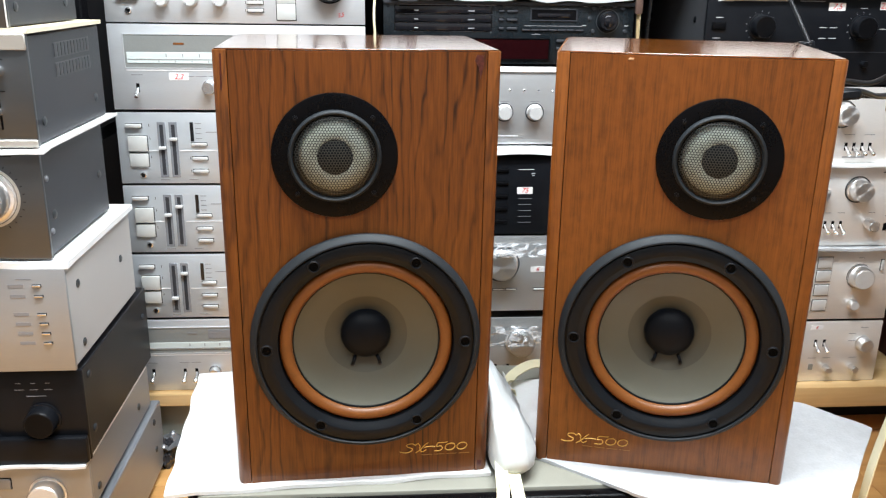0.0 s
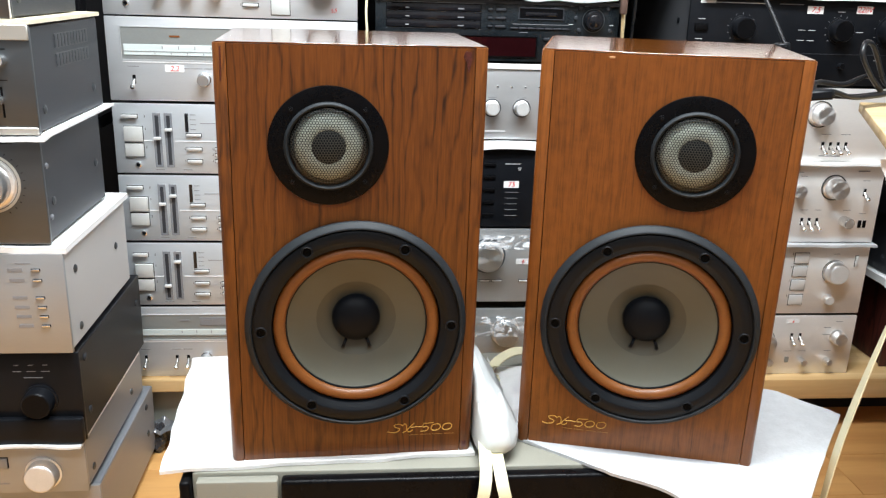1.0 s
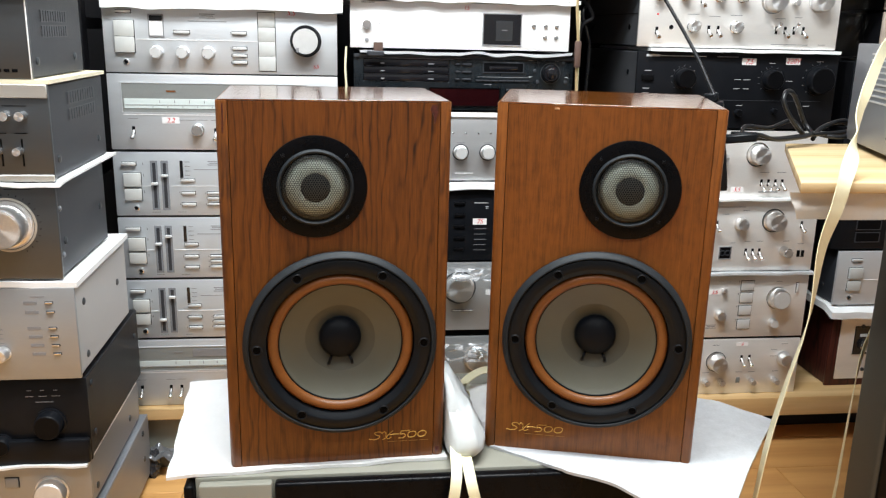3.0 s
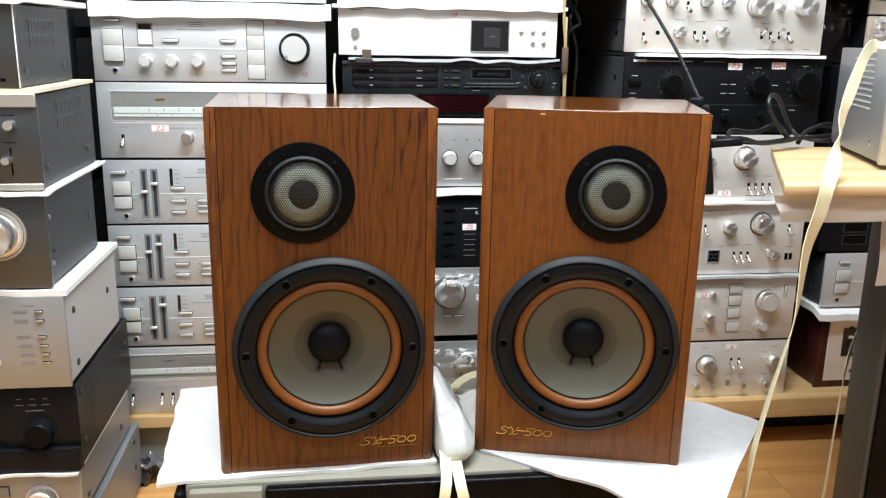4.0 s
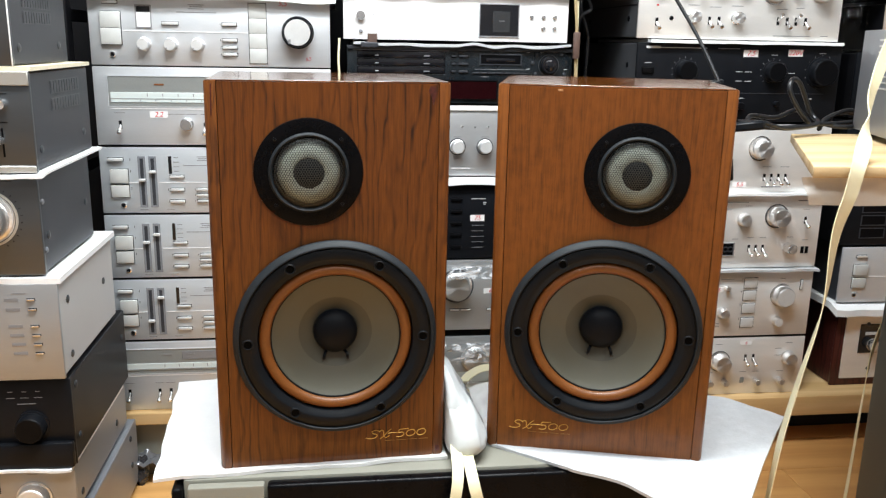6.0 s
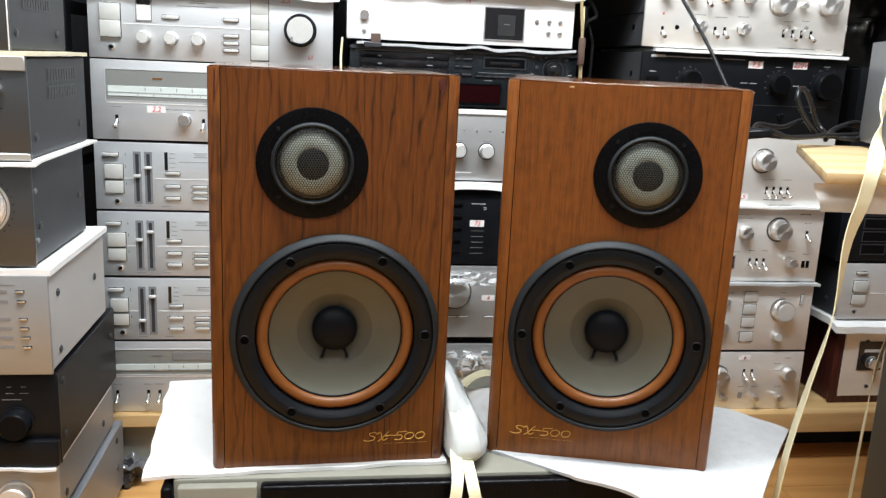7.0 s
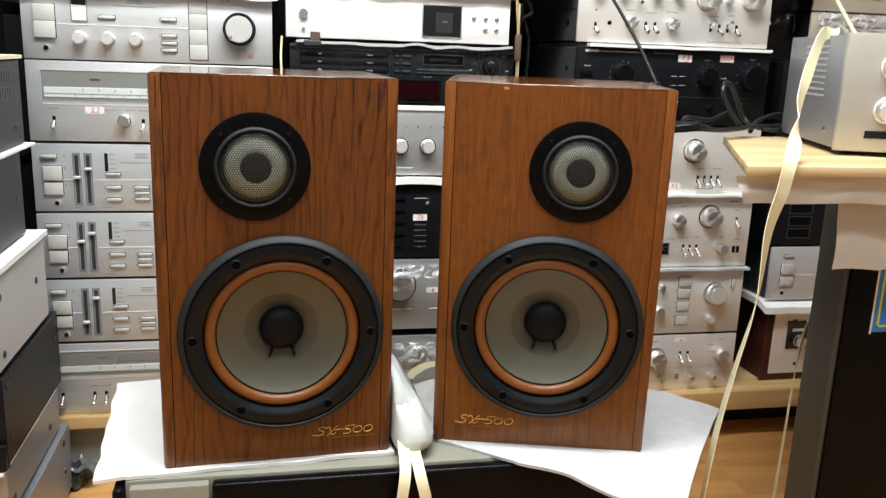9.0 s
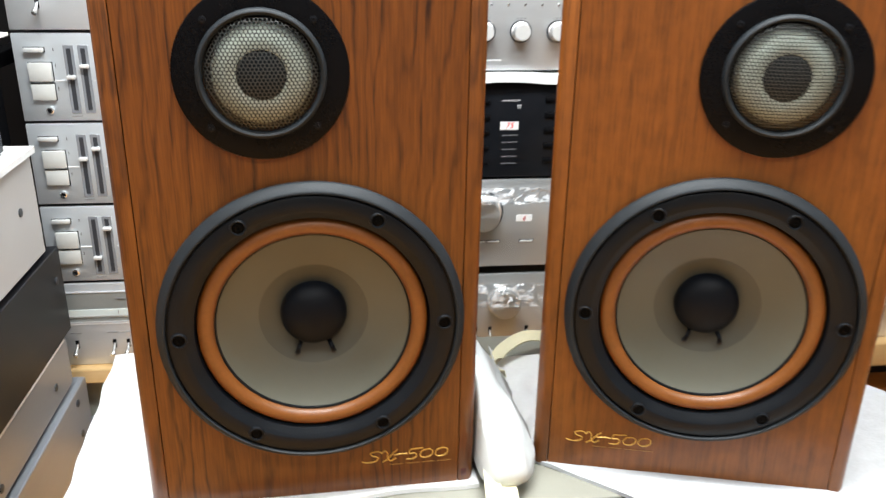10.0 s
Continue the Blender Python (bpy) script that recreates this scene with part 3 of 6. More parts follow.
    def slider(self, u, v0, v1, cap, mat="char"):
        z0, z1 = (1 - v1) * self.H, (1 - v0) * self.H
        hgt = z1 - z0
        s = part("slider", box(-0.0065, 0.0065, -0.0008, 0.0, 0, hgt, 0.0003), M["case_steel"], self.root, "", (u * self.W, 0, z0))
        part("slot", box(-0.0028, 0.0028, -0.0012, -0.0002, 0.004, hgt - 0.004), M[mat], s)
        part("handle", box(-0.0055, 0.0055, -0.007, 0.0, hgt * (1 - cap) - 0.0022, hgt * (1 - cap) + 0.0022, 0.0007), M["key"], s)

    def jack(self, u, v, r=0.0048):
        j = part("jack_socket", lathe([(r, 0), (r, -0.0018), (r * 0.65, -0.0022), (r * 0.6, -0.0004)], 24), M["chrome"], self.root, "", self.at(u, v))
        part("socket_hole", lathe([(r * 0.64, -0.0006), (0, -0.0006)], 20), M["matt"], j)

    def bar(self, u, v, w, h, mat="grey_print", name="print", out=0.0):
        return part(name, box(-w / 2, w / 2, -0.0004, 0.0, -h / 2, h / 2), M[mat], self.root, "", self.at(u, v, out), 0)

    def line(self, u0, u1, v, mat="bright", h=0.0012):
        part("trim_line", box(u0 * self.W, u1 * self.W, -0.0008, 0.0, -h / 2, h / 2), M[mat], self.root, "", (0, 0, (1 - v) * self.H), 0)

    def window(self, u0, u1, v0, v1, mat="dark_glass", frame_mat="", proud=0.001):
        w = part("display", box(u0 * self.W, u1 * self.W, -proud, 0.0, (1 - v1) * self.H, (1 - v0) * self.H, 0.0005), M[mat], self.root)
        if frame_mat:
            t = 0.0016
            for a, b, c, d in ((u0 * self.W - t, u1 * self.W + t, (1 - v1) * self.H - t, (1 - v1) * self.H), (u0 * self.W - t, u1 * self.W + t, (1 - v0) * self.H, (1 - v0) * self.H + t),
                               (u0 * self.W - t, u0 * self.W, (1 - v1) * self.H, (1 - v0) * self.H), (u1 * self.W, u1 * self.W + t, (1 - v1) * self.H, (1 - v0) * self.H)):
                part("bezel", box(a, b, -proud - 0.0008, 0.0, c, d), M[frame_mat], w)
        return w

    def sticker(self, u, v, text, w=0.026, h=0.011, tilt=0.0, plain=False):
        m = Matrix.Translation(self.at(u, v)) @ Matrix.Rotation(radians(tilt), 4, "Y")
        if plain:
            return part("price_mark", lettering(text, h, 0.25), M["red"], self.root, "red handwritten price", m @ Matrix.Translation((0, -0.0006, 0)), 0)
        s = part("price_label", box(-w / 2, w / 2, -0.0006, 0.0, -h / 2, h / 2), M["label"], self.root, "white paper price label with red figures", m, 0)
        part("price_figures", lettering(text, h * 1.05, 0.25), M["red"], s, "", (0, -0.0009, 0), 0)

    def screw(self, y, z, mat="dull", r=0.0055):
        """On the right or left side of the case, as the unit shows it."""
        bm = lathe([(0, 0), (r, 0), (r, -0.0012), (r * 0.6, -0.0024), (0, -0.0026)], 16)
        return part("screw", bm, M[mat], self.root, "", Matrix.Translation((self.side_x, y, z)) @ Matrix.Rotation(radians(self.side_turn), 4, "Z"))

    side_x, side_turn = 0.0, -90

    def words(self, u, v, w, n=2, mat="grey_print", step=0.0032):
        for i in range(n):
            self.bar(u, v + i * step / self.H, w * (1 - 0.22 * (i % 2)), 0.0011, mat, "print")


# ---- the room ----
# unseen walls stand close and grey to cut the floor's orange bounce
RX0, RX1, RY0, RY1, RZ = -1.3, 2.1, -1.25, 1.98, 2.55


def structure(name, bm, mat, label, category, smooth=0):
    return tagged(part(name, bm, mat, None, "", None, smooth), label, category, "", "structure")


structure("wall_north", box(RX0, RX1, RY1, RY1 + 0.12, -0.1, RZ), M["wall"], "plain grey wall out of view, added to limit bounced light behind the racks", "wall")
structure("wall_south", box(RX0, RX1, RY0 - 0.12, RY0, -0.1, RZ), M["wall"], "plain grey wall out of view, added to limit bounced light", "wall")
structure("wall_west", box(RX0 - 0.12, RX0, RY0 - 0.12, RY1 + 0.12, -0.1, RZ), M["wall"], "plain grey wall out of view, added to limit bounced light", "wall")
structure("wall_east", box(RX1, RX1 + 0.12, RY0 - 0.12, RY1 + 0.12, -0.1, RZ), M["wall"], "plain grey wall out of view, added to limit bounced light", "wall")
structure("ceiling", box(RX0 - 0.12, RX1 + 0.12, RY0 - 0.12, RY1 + 0.12, RZ, RZ + 0.1), M["ceiling"], "plain white ceiling", "ceiling")
floor = structure("floor", box(RX0, RX1, RY0, RY1, -0.10, -0.006), M["matt"], "warm orange-brown laminate plank floor", "floor")

# ---- ceiling lights ----
# two on the ceiling behind the viewer, one hung low over the bench
LAMPS = [(-0.62, -0.45, RZ, LAMP_W * 0.30), (0.80, -0.45, RZ, LAMP_W * 0.30), (0.15, 0.62, 1.95, LAMP_W * 0.96)]
for lx, ly, lz, watts in LAMPS:
    hung = lz < RZ
    lt = thing("hanging_light" if hung else "ceiling_light", (lx, ly, lz), "white fluorescent light hung on two wires over the bench" if hung else "white rectangular fluorescent ceiling light, switched on", "ceiling light", "ceiling lights")
    part("housing", box(-0.62, 0.62, -0.16, 0.16, -0.05, 0.0, 0.004), M["wall"], lt)
    part("diffuser", box(-0.60, 0.60, -0.14, 0.14, -0.058, -0.05, 0.002), M["lamp"], lt)
    if hung:
        for wx in (-0.5, 0.5):
            part("wire", tube([(wx, 0, 0), (wx, 0, (RZ - lz) / 2), (wx, 0, RZ - lz)], 0.002, 6, 2), M["case_steel"], lt)
    al = bpy.data.lights.new("tube_light", "AREA")
    al.shape, al.size, al.size_y, al.energy, al.color = "RECTANGLE", 1.18, 0.26, watts, (0.90, 0.965, 1.0)
    lo = new("tube_light", al)
    lo.matrix_basis = pose(lx, ly, lz - 0.062)

# ---- racks and boards ----
rack = thing("shelf_rack", (0, 0, 0), "dark metal shelf rack with a black back panel", "rack")
for px in (-0.425, 1.62):
    for py in (1.36, 1.74):
        part("post", box(px - 0.016, px + 0.016, py - 0.016, py + 0.016, 0, 1.55, 0.002), M["case_black"], rack)
part("back_panel", box(-1.25, 2.05, 1.758, 1.77, 0.0, 1.55), M["case_black"], rack)
for z in (0.30, 0.56, 0.82):
    part("crossbar", box(-0.436, -0.414, 1.376, 1.724, z, z + 0.02, 0.001), M["case_black"], rack)

lo_board = thing("shelf_board", (0, 0, 0), "pale pine shelf board low above the floor", "shelf", "low shelf boards")
part("board", box(-0.42, 0.47, 1.325, 1.735, 0.108, 0.132, 0.002), M["plank"], lo_board)
part("apron", box(-0.405, 0.46, 1.345, 1.37, 0.0, 0.1075), M["beige"], lo_board)
part("back_leg", box(-0.405, 0.46, 1.68, 1.70, 0.0, 0.1075), M["beige"], lo_board)
hi_board = thing("shelf_board", (0, 0, 0), "thick varnished timber shelf board low above the floor", "shelf", "low shelf boards")
part("board", box(0.49, 1.58, 1.335, 1.735, 0.070, 0.112, 0.003, 2), M["plank"], hi_board)
part("apron", box(0.50, 1.57, 1.43, 1.45, 0.0, 0.0695), M["case_black"], hi_board)
part("back_leg", box(0.50, 1.57, 1.68, 1.70, 0.0, 0.0695), M["case_black"], hi_board)

top_board = thing("shelf_board", (0, 0, 0), "pine shelf board over the stack of amplifiers", "shelf")
part("board", box(0.452, 1.035, 1.335, 1.735, 0.957, 0.973, 0.002), M["plank"], top_board)
for bx in (0.475, 1.015):
    part("support", box(bx - 0.012, bx + 0.012, 1.68, 1.704, 0.113, 0.9568, 0.001), M["case_black"], top_board)


# ---- loudspeakers ----
def grille_mesh(radius, bulge, pitch=0.0027, wall=0.00044):
    """A perforated dome of six-sided holes."""
    bm = bmesh.new()
    R = pitch / math.sqrt(3)

    def lift(x, z):
        k = min(1.0, (x * x + z * z) / radius ** 2)
        return -bulge * math.sqrt(max(0.0, 1 - k * 0.92)) 

    rows = int(radius / (R * 1.5)) + 1
    for j in range(-rows, rows + 1):
        for i in range(-rows - 1, rows + 2):
            cx, cz = (i + 0.5 * (j % 2)) * pitch, j * R * 1.5
            if math.hypot(cx, cz) > radius - pitch * 0.3:
                continue
            ring = []
            for rr in (R * 1.01, R - wall):
                ring.append([bm.verts.new((cx + rr * math.sin(math.pi / 3 * k), lift(cx + rr * math.sin(math.pi / 3 * k), cz + rr * math.cos(math.pi / 3 * k)), cz + rr * math.cos(math.pi / 3 * k))) for k in range(6)])
            for k in range(6):
                bm.faces.new((ring[0][k], ring[0][(k + 1) % 6], ring[1][(k + 1) % 6], ring[1][k]))
    return bm


def baffle_mesh(half, z0, z1, holes, depth, seg=72):
    bm = bmesh.new()
    loop = [bm.verts.new((x, 0, z)) for x, z in ((-half, z0), (half, z0), (half, z1), (-half, z1))]
    edges = [bm.edges.new((loop[i], loop[(i + 1) % 4])) for i in range(4)]
    rims = [loop]
    for cx, cz, r in holes:
        c = [bm.verts.new((cx + r * math.cos(2 * math.pi * i / seg), 0, cz + r * math.sin(2 * math.pi * i / seg))) for i in range(seg)]
        edges += [bm.edges.new((c[i], c[(i + 1) % seg])) for i in range(seg)]
        rims.append(c)
    bmesh.ops.triangle_fill(bm, edges=edges, use_beauty=True, normal=(0, -1, 0))
    for rim in rims:
        back = [bm.verts.new((v.co.x, depth, v.co.z)) for v in rim]
        n = len(rim)
        for i in range(n):
            bm.faces.new((rim[i], rim[(i + 1) % n], back[(i + 1) % n], back[i]))
    bmesh.ops.recalc_face_normals(bm, faces=bm.faces)
    for f in bm.faces:
        if abs(f.normal.y) > 0.9 and f.normal.y > 0:
            f.normal_flip()
    return bm


def script_logo(parent, at, k):
    """The gold model script: slanted S and X, a dash and 500, drawn in strokes."""
    strokes = [
        [(1.35, 0.78), (0.95, 0.98), (0.45, 0.86), (0.55, 0.62), (1.0, 0.42), (0.85, 0.12), (0.3, 0.0), (-0.25, 0.12)],
        [(1.25, 0.75), (1.55, 0.98), (1.75, 0.7), (1.75, 0.3), (2.0, 0.02), (2.4, 0.25)],
        [(2.55, 1.02), (2.2, 0.72), (1.75, 0.2), (1.35, -0.06)],
        [(2.2, 0.52), (2.75, 0.60), (3.3, 0.56)],
        [(4.55, 0.98), (3.95, 0.94), (3.55, 0.90), (3.45, 0.55), (3.85, 0.58), (4.02, 0.32), (3.75, 0.06), (3.2, 0.06)],
        [(4.85, 0.82), (4.45, 0.68), (4.3, 0.3), (4.6, 0.08), (5.1, 0.2), (5.3, 0.58), (5.05, 0.82), (4.8, 0.80)],
        [(6.05, 0.84), (5.65, 0.70), (5.5, 0.32), (5.8, 0.10), (6.3, 0.22), (6.5, 0.60), (6.25, 0.84), (6.0, 0.82)],
    ]
    bm = bmesh.new()
    for s in strokes:
        b = tube([((x - 3.1) * k, -0.0003, (y - 0.4) * k) for x, y in s], 0.00050, 5, 5)
        me = bpy.data.meshes.new("t")
        b.to_mesh(me)
        b.free()
        bm.from_mesh(me)
        bpy.data.meshes.remove(me)
    logo = part("model_script", bm, M["gold"], parent, "gold printed model script", at)
    for i in range(4):
        part("small_print", box(-0.012 + i * 0.013, -0.001 + i * 0.013, -0.0003, 0.0, -0.0080, -0.0075), M["gold_dim"], logo, "", None, 0)


def loudspeaker(m, wood, top, label, tweeter_u, woofer_u, logo_u, scar):
    W, H, D = 0.2560, 0.4333, 0.203
    root = thing("loudspeaker", m, label, "loudspeaker", "pair of loudspeakers")
    t = 0.0125
    for s in (-1, 1):
        bm = box(-t / 2, t / 2, 0.0, D, 0.0, H)
        vert = [e for e in bm.edges if all(abs(v.co.y) < 1e-6 and v.co.x * s > 0 for v in e.verts) or all(v.co.z < 1e-6 and v.co.x * s > 0 for v in e.verts)]
        bmesh.ops.bevel(bm, geom=vert, offset=0.0055, segments=5, affect="EDGES", profile=0.5)
        rim = [e for e in bm.edges if e.calc_face_angle(0) > 0.6]
        bmesh.ops.bevel(bm, geom=rim, offset=0.0008, segments=2, affect="EDGES", profile=0.5)
        part("side_panel", bm, wood, root, "", (s * (W / 2 - t / 2), 0, 0))
    half = W / 2 - t - 0.0007
    wz, tz = 0.1535, 0.3392
    part("baffle", baffle_mesh(half, 0.0, H - 0.0005, [(woofer_u, wz, 0.092), (tweeter_u, tz, 0.0378)], 0.012), wood, root, "", (0, 0.0003, 0), 30)
    part("top_panel", box(-W / 2 + 0.0022, W / 2 - 0.0022, 0.0012, D - 0.001, H - 0.0002, H + 0.0012, 0.0005), top, root)
    part("bottom_panel", box(-half, half, 0.0135, D - 0.001, 0.0, 0.014), wood, root)
    part("back_panel", box(-half, half, D - 0.013, D - 0.0015, 0.0145, H - 0.0145), M["matt"], root)

    # woofer
    wf = part("woofer", lathe([(0.1055, -0.004), (0.1050, -0.0078), (0.1038, -0.0078), (0.1035, -0.0106), (0.1030, -0.0110), (0.0930, -0.0110), (0.0922, -0.0107), (0.0884, -0.0074), (0.0862, -0.0060), (0.0853, -0.0030), (0.0851, 0.004)], 112),
              M["rubber"], root, "black ribbed woofer frame", (woofer_u, 0, wz))
    part("outer_ring", lathe([(0.1114, 0.0002), (0.1124, -0.003), (0.1123, -0.0052), (0.1118, -0.0060), (0.1076, -0.0116), (0.1066, -0.0121), (0.1058, -0.0121), (0.1053, -0.0114), (0.1051, -0.0070)], 112), M["gasket"], wf, "matt dark grey rubber ring, lightened for light from above")
    n = 14
    roll = [(0.0847 - 0.0062 * (1 - math.cos(math.pi * i / n)), 0.0005 - 0.0064 * math.sin(math.pi * i / n)) for i in range(n + 1)]
    part("surround", lathe([(0.0852, 0.003)] + roll + [(0.0721, 0.002)], 112), M["surround"], wf, "glossy tan rubber roll")
    part("cone_edge", lathe([(0.0727, 0.0016), (0.0724, -0.0006), (0.0711, -0.0003), (0.0707, 0.0022)], 112), M["rubber"], wf)
    prof = [(0.0715 - 0.0302 * i / 8, 0.0008 + 0.0160 * (i / 8) ** 0.85) for i in range(9)]
    part("cone", lathe(prof, 112), M["cone"], wf, "grey-beige coated paper cone")
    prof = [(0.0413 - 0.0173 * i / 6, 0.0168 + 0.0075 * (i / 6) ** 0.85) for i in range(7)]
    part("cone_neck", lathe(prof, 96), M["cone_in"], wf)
    cap = [(0.0250 * math.sin(math.pi / 2 * i / 10), 0.0205 - 0.0145 * (math.cos(math.pi / 2 * i / 10))) for i in range(10, -1, -1)]
    part("dust_cap", lathe([(0.0252, 0.0260)] + cap, 64), M["dome"], wf, "black domed dust cap")
    for s in (-1, 1):
        part("lead", tube([(s * 0.010, 0.0215, -0.0225), (s * 0.0125, 0.0145, -0.0262), (s * 0.0136, 0.0160, -0.0305), (s * 0.0138, 0.0195, -0.0325)], 0.0017, 8, 5), M["dome"], wf)
        part("solder_blob", lathe([(0.0, -0.0022), (0.0016, -0.0016), (0.0023, 0.0), (0.0016, 0.0016), (0.0, 0.0022)], 12), M["char"], wf, "", (s * 0.0138, 0.0172, -0.0318))
    for i in range(6):
        a = math.pi / 3 * i + radians(0.7)
        c = (0.0962 * math.cos(a), -0.0110, 0.0962 * math.sin(a))
        well = part("screw_well", lathe([(0.0062, 0.0004), (0.0060, -0.0006), (0.0052, -0.0012), (0.0046, -0.0010), (0.0043, -0.0002)], 24), M["rubber"], wf, "", c)
        # near-black colour here stands in for the shade inside the screw hole
        part("screw", lathe([(0.0044, -0.0001), (0.0034, -0.0002), (0.0030, -0.0007), (0.0014, -0.0007), (0.0012, -0.0002), (0, -0.0002)], 20), M["void"], well)
    # tweeter
    tw = part("tweeter", lathe([(0.0572, 0.0002), (0.0575, -0.0015), (0.0570, -0.0024), (0.0555, -0.0028), (0.0424, -0.0028), (0.0420, -0.0032)], 96), M["plate"], root, "round black tweeter plate", (tweeter_u, 0, tz))
    part("rim", lathe([(0.0424, -0.0028), (0.0420, -0.0062), (0.0412, -0.0074), (0.0400, -0.0078), (0.0390, -0.0072), (0.0380, -0.0048), (0.0377, -0.0030)], 96), M["gasket"], tw)
    part("grille", grille_mesh(0.0380, 0.0105), M["grille"], tw, "silver perforated metal grille", (0, -0.0012, 0), 0)
    part("diaphragm", lathe([(0.0330, 0.006), (0.0326, -0.0010), (0.0312, -0.0040), (0.0280, -0.0066), (0.0235, -0.0080), (0.0190, -0.0083), (0.0166, -0.0078), (0.0160, -0.0060)], 72), M["tweet"], tw, "pale ring round a dark dome")
    part("dome", lathe([(0.0166, -0.0050)] + [(0.0162 * math.sin(math.pi / 2 * i / 8), -0.0058 - 0.0040 * math.cos(math.pi / 2 * i / 8)) for i in range(8, -1, -1)], 48), M["dome"], tw)
    part("cup", lathe([(0.0379, -0.001), (0.0379, 0.009), (0, 0.009)], 48), M["matt"], tw)
    for i in range(4):
        a = math.pi / 4 + math.pi / 2 * i
        part("screw", lathe([(0.0024, 0), (0.0024, -0.0006), (0.0012, -0.0009), (0.0010, -0.0002), (0, -0.0002)], 14), M["black"], tw, "", (0.0492 * math.cos(a), -0.0028, 0.0492 * math.sin(a)))
    script_logo(root, (logo_u, 0.0001, 0.0305), 0.0104)
    if scar:
        bm = bmesh.new()
        vs = [bm.verts.new((x, y, z)) for x, y, z in ((0.001, 0, 0.0), (0.0070, 0, -0.001), (0.0075, 0, -0.008), (0.0060, 0, -0.015), (0.0045, 0, -0.021), (0.0030, 0, -0.012), (-0.001, 0, -0.005))]
        bm.faces.new(vs)
        ext = bmesh.ops.extrude_face_region(bm, geom=list(bm.faces))
        bmesh.ops.translate(bm, verts=[v for v in ext["geom"] if isinstance(v, bmesh.types.BMVert)], vec=(0, -0.0007, 0))
        bmesh.ops.recalc_face_normals(bm, faces=bm.faces)
        part("worn_patch", bm, M["scar"], root, "dark red chipped corner", (0.1045, 0.0004, H - 0.003), 0)
        part("worn_corner", box(-0.0045, 0.0018, -0.0006, 0.004, -0.0035, 0.0050, 0.0012, 2), M["scar"], root, "dark bruised lower corner", (W / 2 - 0.0066, 0.0004, 0.0085))
        bm = box(-0.0007, 0.0007, -0.0005, 0.0, -0.016, 0.016, 0.0004)
        for v in bm.verts:
            v.co.x += 0.0007 * math.sin(v.co.z * 160)
        part("worn_edge", bm, M["scar"], root, "reddish rubbed edge", (-0.1208, 0.0002, H - 0.019), 0)
    else:
        part("chip", box(-0.0028, 0.0028, -0.0004, 0.0004, -0.0011, 0.0011, 0.0004), M["raw_chip"], root, "small pale chip in the veneer", (-0.060, 0.0002, H - 0.0045), 0)
    return root


loudspeaker(pose(0.0178, 0.7590, 0.3202, 0.35, 0.1, 3.1), M["walnut"], M["walnut_top"], "walnut-veneered loudspeaker with a chipped corner, standing on white foam", -0.0236, 0.0034, 0.071, True)
loudspeaker(pose(0.3248, 0.7543, 0.3185, 0.6, 0.1, -15.0), M["oak"], M["oak_top"], "amber-veneered loudspeaker turned slightly inward, standing on white foam", 0.0275, 0.0016, -0.066, False)

# ---- stand under the loudspeakers ----
stand = thing("equipment_case", (0, 0, 0), "low beige-topped equipment case with black front, under the loudspeakers", "equipment case")
part("body", box(-0.150, 0.475, 0.738, 1.03, 0.0, 0.3165, 0.003, 2), M["beige"], stand)
part("front_panel", box(-0.057, 0.470, 0.722, 0.7375, 0.02, 0.3140, 0.004, 3), M["plate"], stand, "glossy black front")
part("side_block", box(-0.144, -0.060, 0.724, 0.7375, 0.02, 0.3135, 0.003, 2), M["beige"], stand)
part("end_cap", box(-0.162, -0.1505, 0.728, 1.02, 0.0, 0.311, 0.004, 3), M["matt"], stand)


def soft(x, y, amp, f):
    return amp * noise.noise(Vector((x * f, y * f, 1.7)))


def cloth_left(x, y):
    """A stiff sheet turned a little, its edges cut unevenly and lifting a few millimetres."""
    c, s = math.cos(radians(4.0)), math.sin(radians(4.0))
    px, py = -0.182 + (x * c - y * s), 0.737 + (x * s + y * c)
    rim = max(0.0, 1 - min(x, y) / 0.03)
    over = max(0.0, -0.150 - px)
    return (px - x + 0.0025 * rim * noise.noise(Vector((y * 26, 0, 4))), py - y + 0.0035 * rim * noise.noise(Vector((x * 20, 3, 1))), 0.0008 * rim * noise.noise(Vector((px * 30, py * 30, 5))) - 0.9 * over * over + soft(px, py, 0.0008 if over == 0 else 0.0028, 18))


tagged(part("foam_sheet", sheet(0.0, 0.333, 0.0, 0.279, 0.3168, 0.0042, 64, 54, cloth_left), M["foam"], None, "", None, 60), "white packing foam sheet under the walnut loudspeaker", "foam sheet", "foam sheets")


def cloth_right(x, y):
    """x runs along the back edge from the free corner, y towards the viewer."""
    px, py = 0.620 - 0.788 * x - 0.600 * y, 0.843 + 0.616 * x - 0.800 * y
    over = max(0.0, px - 0.475) * 0.35 + max(0.0, 0.722 - py)
    rim = max(0.0, 1 - min(x, y, 0.300 - y) / 0.025)
    wob = 0.0042 * rim * noise.noise(Vector((px * 24, py * 24, 2)))
    return (px - x + wob, py - y + wob, -2.4 * over * over + soft(px, py, 0.0007 if over == 0 else 0.0040, 16) + 0.0012 * rim * noise.noise(Vector((px * 40, py * 40, 8))))


tagged(part("foam_sheet", sheet(0.0, 0.345, 0.0, 0.300, 0.3168, 0.0036, 64, 58, cloth_right), M["felt"], None, "", None, 60), "white packing foam sheet under the amber loudspeaker", "foam sheet", "foam sheets")

